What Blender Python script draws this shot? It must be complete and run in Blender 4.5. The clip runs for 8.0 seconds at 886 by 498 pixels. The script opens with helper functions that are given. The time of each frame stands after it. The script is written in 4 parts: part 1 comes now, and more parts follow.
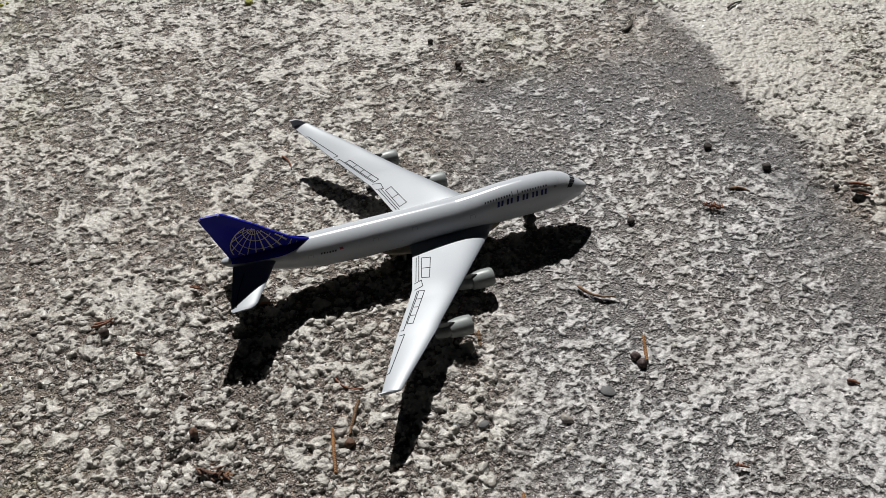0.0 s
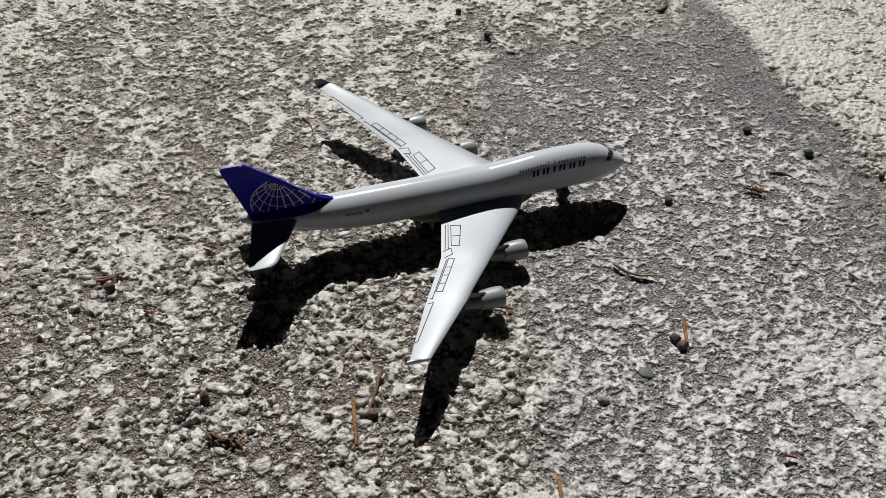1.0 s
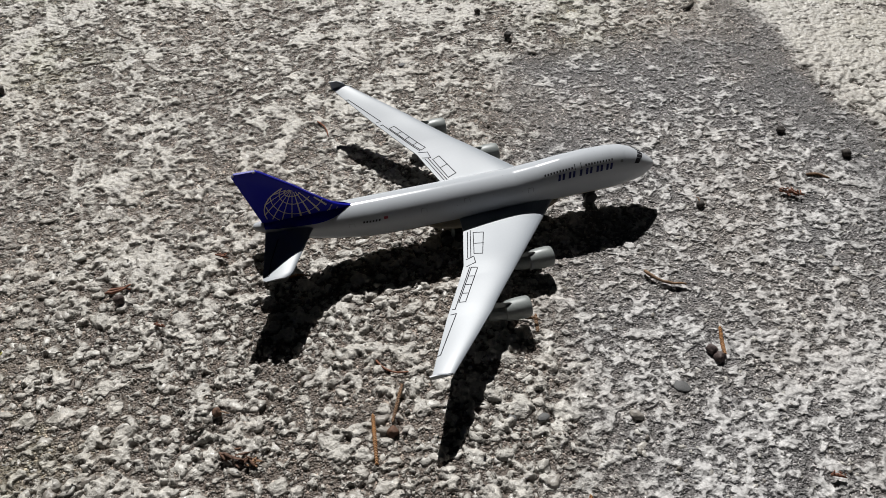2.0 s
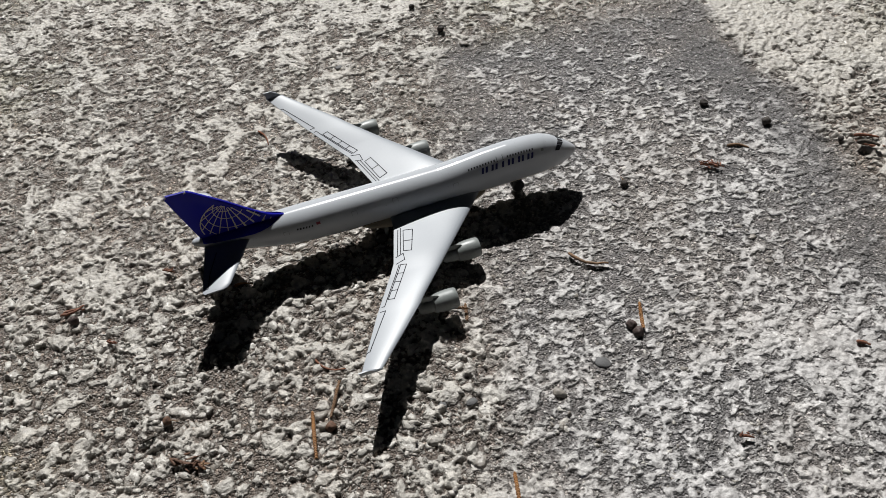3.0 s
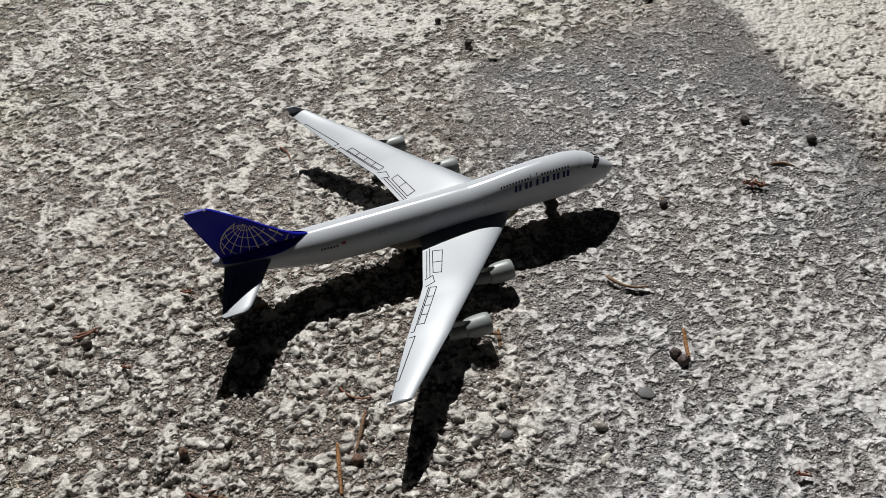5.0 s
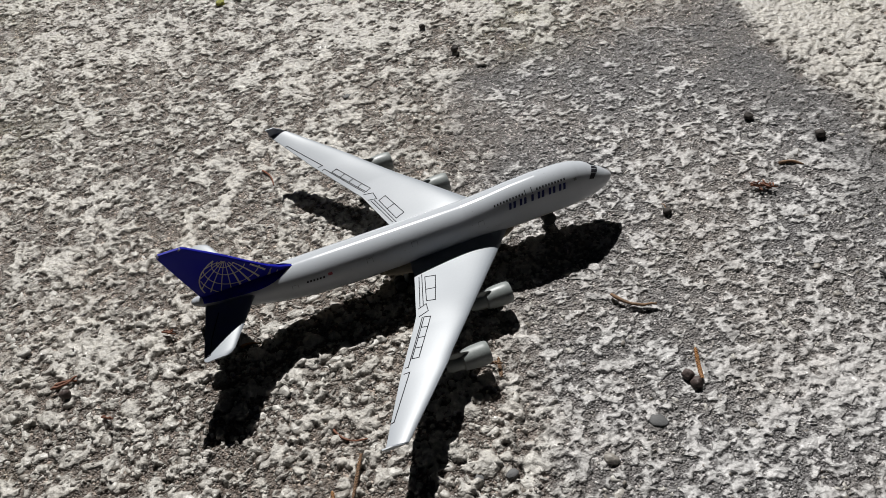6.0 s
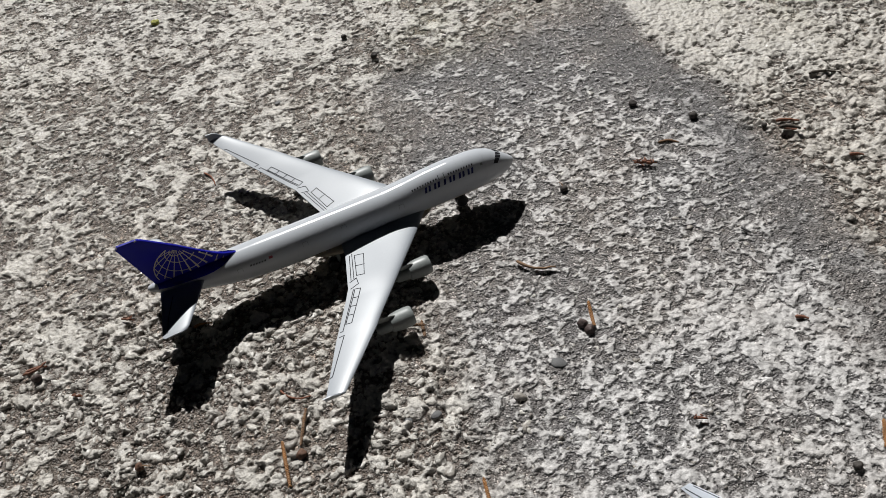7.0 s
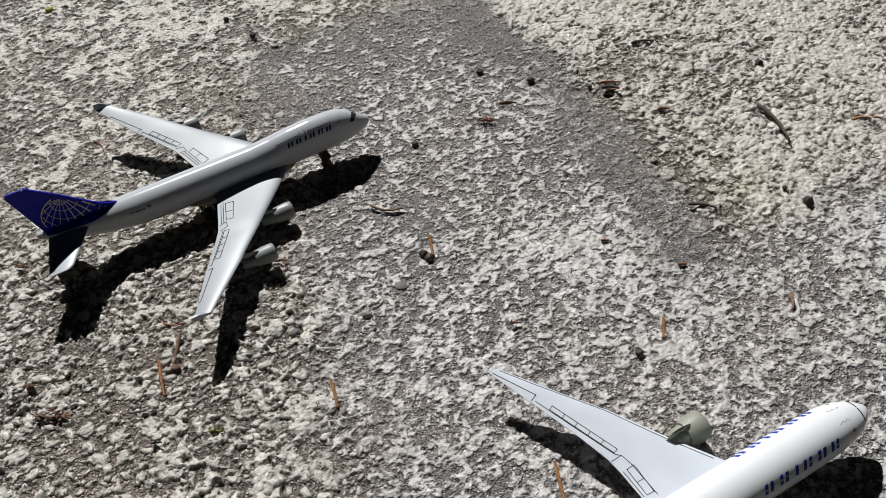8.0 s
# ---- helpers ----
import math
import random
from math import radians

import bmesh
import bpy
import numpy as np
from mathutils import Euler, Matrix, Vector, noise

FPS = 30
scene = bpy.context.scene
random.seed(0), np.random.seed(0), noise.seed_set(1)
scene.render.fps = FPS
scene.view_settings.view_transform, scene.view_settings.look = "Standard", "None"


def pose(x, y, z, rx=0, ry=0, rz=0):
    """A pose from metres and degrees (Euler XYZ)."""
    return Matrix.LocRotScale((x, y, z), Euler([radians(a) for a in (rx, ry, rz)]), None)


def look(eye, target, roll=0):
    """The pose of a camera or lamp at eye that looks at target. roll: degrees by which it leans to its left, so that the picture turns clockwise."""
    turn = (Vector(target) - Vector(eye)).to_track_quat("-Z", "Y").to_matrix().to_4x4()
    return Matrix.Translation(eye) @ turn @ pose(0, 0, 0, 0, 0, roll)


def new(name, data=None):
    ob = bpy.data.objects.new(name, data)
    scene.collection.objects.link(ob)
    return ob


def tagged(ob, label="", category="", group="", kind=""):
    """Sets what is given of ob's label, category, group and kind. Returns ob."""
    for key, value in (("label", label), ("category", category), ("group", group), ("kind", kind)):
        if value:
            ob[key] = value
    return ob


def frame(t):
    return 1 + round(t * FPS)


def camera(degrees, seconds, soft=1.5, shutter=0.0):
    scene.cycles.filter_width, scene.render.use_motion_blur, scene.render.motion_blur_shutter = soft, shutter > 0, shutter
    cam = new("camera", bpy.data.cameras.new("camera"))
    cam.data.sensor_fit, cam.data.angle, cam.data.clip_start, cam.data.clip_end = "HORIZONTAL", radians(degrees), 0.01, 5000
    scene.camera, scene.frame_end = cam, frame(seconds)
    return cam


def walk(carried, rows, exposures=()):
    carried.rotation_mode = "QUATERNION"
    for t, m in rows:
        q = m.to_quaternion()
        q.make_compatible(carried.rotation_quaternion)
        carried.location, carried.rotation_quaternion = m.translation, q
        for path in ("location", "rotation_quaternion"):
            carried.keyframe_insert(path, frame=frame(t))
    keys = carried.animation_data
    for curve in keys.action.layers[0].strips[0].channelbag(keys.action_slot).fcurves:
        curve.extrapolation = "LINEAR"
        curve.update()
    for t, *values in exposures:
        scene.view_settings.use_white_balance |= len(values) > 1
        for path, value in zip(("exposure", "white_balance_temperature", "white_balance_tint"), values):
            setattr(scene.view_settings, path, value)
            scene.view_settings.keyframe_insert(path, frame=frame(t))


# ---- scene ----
# ---- camera and its walk ----
cam = camera(55.2, 8.0, soft=0.3)
ROWS = [
    (0, (-0.05815, -0.23453, 0.25626), (0.00093, -0.03743, 0.03794), -2.10),
    (0.2, (-0.07575, -0.23422, 0.26301), (-0.01345, -0.03330, 0.04916), -0.51),
    (0.5, (-0.08458, -0.23405, 0.24769), (-0.01993, -0.03260, 0.03500), 0.66),
    (0.7, (-0.08100, -0.23322, 0.23727), (-0.01568, -0.03502, 0.02173), 1.09),
    (1, (-0.07353, -0.22702, 0.23354), (-0.00914, -0.03037, 0.01634), 1.74),
    (1.2, (-0.07722, -0.22394, 0.23128), (-0.01335, -0.02744, 0.01377), 2.40),
    (2.3, (-0.06559, -0.21616, 0.22299), (-0.00778, -0.01585, 0.00727), -1.44),
    (2.5, (-0.05883, -0.22109, 0.22288), (-0.00183, -0.02267, 0.00521), -2.54),
    (2.8, (-0.05538, -0.22682, 0.23299), (0.00043, -0.03151, 0.01223), -3.97),
    (3, (-0.04626, -0.22964, 0.24085), (0.00760, -0.03581, 0.01829), -5.17),
    (3.3, (-0.03891, -0.23634, 0.23829), (0.01276, -0.04464, 0.01337), -6.86),
    (3.5, (-0.03839, -0.23808, 0.23229), (0.01201, -0.04831, 0.00546), -7.56),
    (3.7, (-0.04204, -0.23872, 0.22904), (0.00698, -0.05103, 0.00023), -7.98),
    (4, (-0.04157, -0.24102, 0.22989), (0.00563, -0.05311, 0.00086), -8.22),
    (4.2, (-0.04290, -0.24204, 0.23719), (0.00540, -0.05054, 0.01136), -7.51),
    (4.5, (-0.04573, -0.23779, 0.23613), (0.00459, -0.04085, 0.01550), -6.17),
    (4.7, (-0.04959, -0.22954, 0.23180), (0.00262, -0.02981, 0.01413), -5.15),
    (5.8, (-0.04721, -0.19921, 0.22814), (0.00148, 0.00095, 0.01004), -8.58),
    (6, (-0.03919, -0.19997, 0.22475), (0.00981, -0.00085, 0.00577), -9.05),
    (6.2, (-0.03736, -0.20138, 0.22058), (0.01327, -0.00319, 0.00112), -9.10),
    (6.5, (-0.03272, -0.22942, 0.22358), (0.02420, -0.03443, 0.00282), -8.55),
    (6.8, (-0.03342, -0.26135, 0.23705), (0.02975, -0.06689, 0.01754), -8.46),
    (7, (-0.04313, -0.23729, 0.24725), (0.02443, -0.04410, 0.02791), -8.33),
    (7.2, (-0.02743, -0.21447, 0.23396), (0.04339, -0.02059, 0.01623), -8.42),
    (7.4, (-0.00305, -0.21568, 0.23574), (0.07581, -0.02551, 0.01752), -6.87),
    (7.5, (0.00007, -0.22039, 0.23893), (0.08283, -0.03137, 0.02117), -6.20),
    (7.7, (-0.01041, -0.23665, 0.25374), (0.07659, -0.04931, 0.03618), -5.94),
    (7.8, (-0.02392, -0.25346, 0.25904), (0.06466, -0.06690, 0.04146), -5.56),
    (7.9, (-0.03074, -0.27615, 0.26141), (0.05688, -0.09030, 0.04282), -5.75),
    (8, (-0.03486, -0.30003, 0.26147), (0.05275, -0.11570, 0.04158), -5.65),
]
walk(cam, [(t, look(eye, target, roll)) for t, eye, target, roll in ROWS])

# ---- world and sun ----
SUN_WAY = Vector((0.14, 0.91, 1.0)).normalized()
world = bpy.data.worlds.new("sky")
scene.world = world
world.use_nodes = True
wn = world.node_tree
sky = wn.nodes.new("ShaderNodeTexSky")
sky.sky_type = "NISHITA"
sky.sun_disc = False
sky.sun_elevation = math.asin(SUN_WAY.z)
sky.sun_rotation = math.atan2(SUN_WAY.x, SUN_WAY.y)
wn.links.new(sky.outputs[0], wn.nodes["Background"].inputs[0])
wn.nodes["Background"].inputs[1].default_value = 0.0006
sun_data = bpy.data.lights.new("sun", "SUN")
sun_data.energy = 5.0
sun_data.angle = radians(0.5)
sun_data.color = (0.99, 0.985, 0.965)
sun = new("sun", sun_data)
sun.matrix_world = look(SUN_WAY * 3.0, (0, 0, 0))
scene.view_settings.exposure = 0.22

MM = 0.001


# ---- materials ----
def material(name, colour, rough=0.6, metal=0.0, vary=0.15, grain=900.0, broad=60.0, bump=0.0, coat=0.0, bump_size=1.0, spec=0.5):
    """Paint, bark or stone: a base colour varied at two scales, with uneven gloss and fine relief."""
    m = bpy.data.materials.new(name)
    m.use_nodes = True
    t = m.node_tree
    b = t.nodes["Principled BSDF"]
    geo = t.nodes.new("ShaderNodeTexCoord")
    fine, wide = t.nodes.new("ShaderNodeTexNoise"), t.nodes.new("ShaderNodeTexNoise")
    fine.inputs["Scale"].default_value, wide.inputs["Scale"].default_value = grain, broad
    fine.inputs["Detail"].default_value = 4
    for n in (fine, wide):
        t.links.new(geo.outputs["Object"], n.inputs["Vector"])
    mix = t.nodes.new("ShaderNodeMath")
    mix.operation = "ADD"
    t.links.new(fine.outputs[0], mix.inputs[0])
    t.links.new(wide.outputs[0], mix.inputs[1])
    ramp = t.nodes.new("ShaderNodeMapRange")
    ramp.inputs[1].default_value, ramp.inputs[2].default_value = 0.6, 1.4
    ramp.inputs[3].default_value, ramp.inputs[4].default_value = 1 - vary, 1 + vary
    t.links.new(mix.outputs[0], ramp.inputs[0])
    scale = t.nodes.new("ShaderNodeVectorMath")
    scale.operation = "SCALE"
    scale.inputs[0].default_value = colour
    t.links.new(ramp.outputs[0], scale.inputs["Scale"])
    t.links.new(scale.outputs[0], b.inputs["Base Color"])
    rr = t.nodes.new("ShaderNodeMapRange")
    rr.inputs[1].default_value, rr.inputs[2].default_value = 0.3, 0.7
    rr.inputs[3].default_value, rr.inputs[4].default_value = rough * 0.85, min(1, rough * 1.2)
    t.links.new(wide.outputs[0], rr.inputs[0])
    t.links.new(rr.outputs[0], b.inputs["Roughness"])
    b.inputs["Metallic"].default_value = metal
    b.inputs["Coat Weight"].default_value = coat
    b.inputs["Specular IOR Level"].default_value = spec
    if bump:
        bm = t.nodes.new("ShaderNodeBump")
        bm.inputs["Strength"].default_value = bump
        bm.inputs["Distance"].default_value = 0.0004 * bump_size
        t.links.new(fine.outputs[0], bm.inputs["Height"])
        t.links.new(bm.outputs[0], b.inputs["Normal"])
    return m


def math_node(t, op, a, b=None, clamp=False):
    n = t.nodes.new("ShaderNodeMath")
    n.operation, n.use_clamp = op, clamp
    for socket, v in zip(n.inputs, (a, b)):
        if v is None:
            continue
        if isinstance(v, (int, float)):
            socket.default_value = v
        else:
            t.links.new(v, socket)
    return n.outputs[0]


def mix_colour(t, f, a, b):
    n = t.nodes.new("ShaderNodeMix")
    n.data_type = "RGBA"
    for socket, v in ((n.inputs["Factor"], f), (n.inputs["A"], a), (n.inputs["B"], b)):
        if isinstance(v, (int, float)):
            socket.default_value = v
        elif isinstance(v, tuple):
            socket.default_value = (*v, 1)
        else:
            t.links.new(v, socket)
    return n.outputs["Result"]


def concrete_material():
    """Weathered aggregate concrete. The sheet carries three masks: bare stone, mortar patch, dark stain."""
    m = bpy.data.materials.new("weathered_concrete")
    m.use_nodes = True
    t = m.node_tree
    b = t.nodes["Principled BSDF"]
    at = t.nodes.new("ShaderNodeAttribute")
    at.attribute_name = "zone"
    sep = t.nodes.new("ShaderNodeSeparateColor")
    t.links.new(at.outputs["Color"], sep.inputs[0])
    stone, patch, stain = sep.outputs
    co = t.nodes.new("ShaderNodeTexCoord")

    def tex(scale, detail=5, rough=0.6):
        n = t.nodes.new("ShaderNodeTexNoise")
        n.inputs["Scale"].default_value, n.inputs["Detail"].default_value, n.inputs["Roughness"].default_value = scale, detail, rough
        t.links.new(co.outputs["Object"], n.inputs["Vector"])
        return n.outputs[0]

    def ranged(v, lo, hi, out_lo=0.0, out_hi=1.0):
        n = t.nodes.new("ShaderNodeMapRange")
        n.interpolation_type = "SMOOTHSTEP"
        for k, q in enumerate((lo, hi, out_lo, out_hi)):
            n.inputs[k + 1].default_value = q
        t.links.new(v, n.inputs[0])
        return n.outputs[0]

    def add(p, q):
        return math_node(t, "ADD", p, q)

    def times(p, q):
        return math_node(t, "MULTIPLY", p, q)

    broad, middle, fine, sand, ragged, knob = tex(14), tex(150, 4), tex(650, 4), tex(1900, 2), tex(460, 5, 0.66), tex(480, 2, 0.4)
    cells = t.nodes.new("ShaderNodeTexVoronoi")
    cells.inputs["Scale"].default_value = 1300
    t.links.new(co.outputs["Object"], cells.inputs["Vector"])
    split = t.nodes.new("ShaderNodeSeparateColor")
    t.links.new(cells.outputs["Color"], split.inputs[0])
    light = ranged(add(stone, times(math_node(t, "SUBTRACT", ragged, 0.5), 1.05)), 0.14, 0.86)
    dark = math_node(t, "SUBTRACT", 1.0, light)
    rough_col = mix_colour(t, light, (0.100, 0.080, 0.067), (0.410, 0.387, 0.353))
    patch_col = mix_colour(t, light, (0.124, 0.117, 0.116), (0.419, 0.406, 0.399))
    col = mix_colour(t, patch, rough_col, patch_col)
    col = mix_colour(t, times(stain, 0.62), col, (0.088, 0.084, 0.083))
    col = mix_colour(t, times(at.outputs["Alpha"], times(ragged, 0.9)), col, (0.22, 0.23, 0.09))
    col = mix_colour(t, times(ranged(broad, 0.40, 0.66), 0.24), col, (0.30, 0.25, 0.205))
    # grit: grains vary in tone, a few painted bright as glints; the skin stays calmer
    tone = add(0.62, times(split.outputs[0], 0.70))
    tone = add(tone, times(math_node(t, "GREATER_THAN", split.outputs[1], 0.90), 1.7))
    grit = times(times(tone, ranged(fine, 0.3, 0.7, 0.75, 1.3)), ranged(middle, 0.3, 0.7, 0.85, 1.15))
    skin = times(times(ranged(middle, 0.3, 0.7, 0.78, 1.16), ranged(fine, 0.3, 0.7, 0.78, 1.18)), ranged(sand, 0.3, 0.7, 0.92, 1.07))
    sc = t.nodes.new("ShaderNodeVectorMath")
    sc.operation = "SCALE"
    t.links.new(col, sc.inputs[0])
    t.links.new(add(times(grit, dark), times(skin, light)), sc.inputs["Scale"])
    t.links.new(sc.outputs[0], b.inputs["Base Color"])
    glint = times(math_node(t, "GREATER_THAN", split.outputs[2], 0.88), 0.22)
    t.links.new(math_node(t, "SUBTRACT", ranged(fine, 0.3, 0.7, 0.38, 0.72), glint), b.inputs["Roughness"])
    grains = math_node(t, "SUBTRACT", 1.0, cells.outputs["Distance"])
    bed = times(dark, add(times(grains, 0.62), times(fine, 0.5)))
    crust = times(light, add(0.45, add(times(knob, 1.05), times(fine, 0.30))))
    bp = t.nodes.new("ShaderNodeBump")
    bp.inputs["Strength"].default_value, bp.inputs["Distance"].default_value = 1.0, 0.0012
    t.links.new(add(bed, crust), bp.inputs["Height"])
    t.links.new(bp.outputs[0], b.inputs["Normal"])
    return m


def stone_material():
    """Cement-skinned aggregate: each stone its own grey."""
    m = bpy.data.materials.new("aggregate_stone")
    m.use_nodes = True
    t = m.node_tree
    b = t.nodes["Principled BSDF"]
    info, geo, co = (t.nodes.new(n) for n in ("ShaderNodeObjectInfo", "ShaderNodeNewGeometry", "ShaderNodeTexCoord"))
    rnd = math_node(t, "FRACT", math_node(t, "ADD", info.outputs["Random"], geo.outputs["Random Per Island"]))
    n1 = t.nodes.new("ShaderNodeTexNoise")
    n1.inputs["Scale"].default_value, n1.inputs["Detail"].default_value = 700, 5
    t.links.new(geo.outputs["Position"], n1.inputs["Vector"])
    ramp = t.nodes.new("ShaderNodeValToRGB")
    e = ramp.color_ramp.elements
    e[0].position, e[0].color = 0.0, (0.20, 0.178, 0.155, 1)
    e[1].position, e[1].color = 1.0, (0.46, 0.44, 0.405, 1)
    mid = ramp.color_ramp.elements.new(0.55)
    mid.color = (0.37, 0.35, 0.32, 1)
    t.links.new(rnd, ramp.inputs[0])
    col = ramp.outputs[0]
    f = t.nodes.new("ShaderNodeMapRange")
    f.inputs[1].default_value, f.inputs[2].default_value = 0.3, 0.7
    f.inputs[3].default_value, f.inputs[4].default_value = 0.72, 1.2
    t.links.new(n1.outputs[0], f.inputs[0])
    sc = t.nodes.new("ShaderNodeVectorMath")
    sc.operation = "SCALE"
    t.links.new(col, sc.inputs[0])
    t.links.new(f.outputs[0], sc.inputs["Scale"])
    t.links.new(sc.outputs[0], b.inputs["Base Color"])
    b.inputs["Roughness"].default_value = 0.4
    bp = t.nodes.new("ShaderNodeBump")
    bp.inputs["Strength"].default_value, bp.inputs["Distance"].default_value = 0.7, 0.0006
    t.links.new(n1.outputs[0], bp.inputs["Height"])
    t.links.new(bp.outputs[0], b.inputs["Normal"])
    return m


def livery_material(name, white, belly, blue, belly_z, tail_x=None, tail_z=None, rough=0.22, metal=0.0):
    """Glossy hull paint: white above, grey belly, and blue on the tail where given. Heights in the toy's own metres."""
    m = bpy.data.materials.new(name)
    m.use_nodes = True
    t = m.node_tree
    b = t.nodes["Principled BSDF"]
    co = t.nodes.new("ShaderNodeTexCoord")
    sep = t.nodes.new("ShaderNodeSeparateXYZ")
    t.links.new(co.outputs["Object"], sep.inputs[0])
    n1, n2 = t.nodes.new("ShaderNodeTexNoise"), t.nodes.new("ShaderNodeTexNoise")
    n1.inputs["Scale"].default_value, n1.inputs["Detail"].default_value = 120, 6
    n2.inputs["Scale"].default_value, n2.inputs["Detail"].default_value = 1600, 2
    for n in (n1, n2):
        t.links.new(co.outputs["Object"], n.inputs["Vector"])
    col = mix_colour(t, math_node(t, "MULTIPLY", n1.outputs[0], 0.25), white, tuple(c * 0.8 for c in white))
    # the belly's edge climbs with the hull towards the tail
    aft = math_node(t, "MAXIMUM", math_node(t, "SUBTRACT", -0.036, sep.outputs["X"]), 0.0)
    climb = math_node(t, "ADD", math_node(t, "MULTIPLY", aft, 0.1), math_node(t, "MULTIPLY", math_node(t, "MULTIPLY", aft, aft), 3.8))
    low = math_node(t, "LESS_THAN", sep.outputs["Z"], math_node(t, "ADD", climb, belly_z))
    col = mix_colour(t, low, col, belly)
    if tail_x is not None:
        run = math_node(t, "MAXIMUM", math_node(t, "DIVIDE", math_node(t, "SUBTRACT", sep.outputs["X"], tail_x), 0.014), 0.0)
        edge = math_node(t, "ADD", math_node(t, "MULTIPLY", math_node(t, "POWER", run, 1.6), 0.0026), tail_z)
        ahead = math_node(t, "GREATER_THAN", sep.outputs["X"], -0.0722)
        col = mix_colour(t, math_node(t, "MULTIPLY", ahead, math_node(t, "GREATER_THAN", sep.outputs["Z"], edge)), col, blue)
    # small dark chips and specks
    speck = math_node(t, "GREATER_THAN", n2.outputs[0], 0.735)
    col = mix_colour(t, math_node(t, "MULTIPLY", speck, 0.6), col, (0.12, 0.11, 0.10))
    t.links.new(col, b.inputs["Base Color"])
    rr = t.nodes.new("ShaderNodeMapRange")
    b.inputs["Metallic"].default_value = metal
    b.inputs["Specular IOR Level"].default_value = 0.22
    rr.inputs[3].default_value, rr.inputs[4].default_value = rough * 0.7, rough * 1.5
    t.links.new(n1.outputs[0], rr.inputs[0])
    t.links.new(rr.outputs[0], b.inputs["Roughness"])
    bp = t.nodes.new("ShaderNodeBump")
    bp.inputs["Strength"].default_value, bp.inputs["Distance"].default_value = 0.12, 0.0003
    t.links.new(n1.outputs[0], bp.inputs["Height"])
    t.links.new(bp.outputs[0], b.inputs["Normal"])
    return m


CONCRETE, STONE = concrete_material(), stone_material()
BLUE = (0.010, 0.012, 0.27)
HULL = livery_material("hull_paint", (0.42, 0.44, 0.47), (0.29, 0.255, 0.20), BLUE, 0.0104, -0.055, 0.0204, 0.14)
HULL_WHITE = livery_material("white_hull_paint", (0.62, 0.64, 0.67), (0.35, 0.35, 0.35), BLUE, 0.0085, rough=0.3)
WING = material("silver_grey_wing_paint", (0.252, 0.273, 0.302), 0.46, 0.0, 0.03, 1500, 22, 0.03)
WING_GREY = material("grey_wing_paint", (0.51, 0.545, 0.60), 0.34, 0.0, 0.05, 1500, 90, 0.08)
GREY = material("engine_grey_plastic", (0.19, 0.205, 0.20), 0.45, 0.0, 0.12, 1200, 120, 0.1)
OLIVE = material("olive_grey_plastic", (0.21, 0.22, 0.18), 0.5, 0.0, 0.1, 1200, 120, 0.1)
FIN = material("blue_tail_paint", BLUE, 0.3, 0.0, 0.08, 1500, 60, 0.03, spec=0.12)
GOLD = material("gold_print", (0.50, 0.47, 0.37), 0.5, 0.0, 0.15, spec=0.2)
INK = material("black_print", (0.022, 0.022, 0.026), 0.7, 0.0, 0.2, spec=0.05)
NAVY = material("navy_print", (0.016, 0.02, 0.09), 0.6, 0.0, 0.25, spec=0.1)
BRIGHT = material("blue_print", (0.015, 0.035, 0.27), 0.5, 0.0, 0.25, spec=0.15)
RED = material("red_print", (0.22, 0.03, 0.05), 0.5, 0.0, 0.2)
WORN = material("bare_worn_metal", (0.20, 0.20, 0.21), 0.45, 0.3, 0.25)
TYRE = material("black_tyre_plastic", (0.015, 0.015, 0.016), 0.6, 0.0, 0.2)
DARK = material("dark_seed_husk", (0.035, 0.028, 0.024), 0.75, 0.0, 0.4, 1500, 300, 0.6)
BERRY = material("brown_berry_skin", (0.06, 0.04, 0.036), 0.7, 0.0, 0.3, 1800, 400, 0.5)
RUST = material("rust_brown_leaf", (0.17, 0.065, 0.035), 0.75, 0.0, 0.4, 1500, 300, 0.5)
UMBER = material("umber_leaf", (0.10, 0.05, 0.03), 0.75, 0.0, 0.4, 1500, 300, 0.5)
GOLDLEAF = material("golden_dry_needle", (0.27, 0.13, 0.045), 0.7, 0.0, 0.35, 1500, 300, 0.5)
TAN = material("tan_twig_bark", (0.18, 0.105, 0.058), 0.8, 0.0, 0.4, 1500, 300, 0.6)
BARK = material("dark_twig_bark", (0.06, 0.05, 0.04), 0.85, 0.0, 0.4, 1500, 300, 0.8)
PEBBLE = material("slate_grey_pebble", (0.085, 0.084, 0.085), 0.7, 0.0, 0.2, 1800, 200, 0.3)
PALE = material("pale_pebble", (0.55, 0.53, 0.49), 0.6, 0.0, 0.2, 1200, 200, 0.4)
MOSS = material("yellow_green_moss", (0.30, 0.30, 0.07), 0.9, 0.0, 0.4, 1500, 300, 0.7)
OLIVELEAF = material("olive_green_bud", (0.16, 0.14, 0.03), 0.7, 0.0, 0.4, 1500, 300, 0.6)


# ---- mesh helpers ----
def mesh_object(name, verts, faces, mat, smooth=True, sharp=None):
    me = bpy.data.meshes.new(name)
    me.from_pydata([tuple(v) for v in verts], [], faces)
    me.materials.append(mat)
    if smooth:
        me.shade_smooth()
        if sharp:
            me.set_sharp_from_angle(angle=radians(sharp))
    me.update()
    return me


def part(name, verts, faces, mat, parent, label="", smooth=True, sharp=40):
    """One mesh object under a thing or a part; vertices in millimetres."""
    ob = new(name, mesh_object(name, [(x * MM, y * MM, z * MM) for x, y, z in verts], faces, mat, smooth, sharp))
    ob.parent = parent
    if label:
        tagged(ob, label)
    return ob


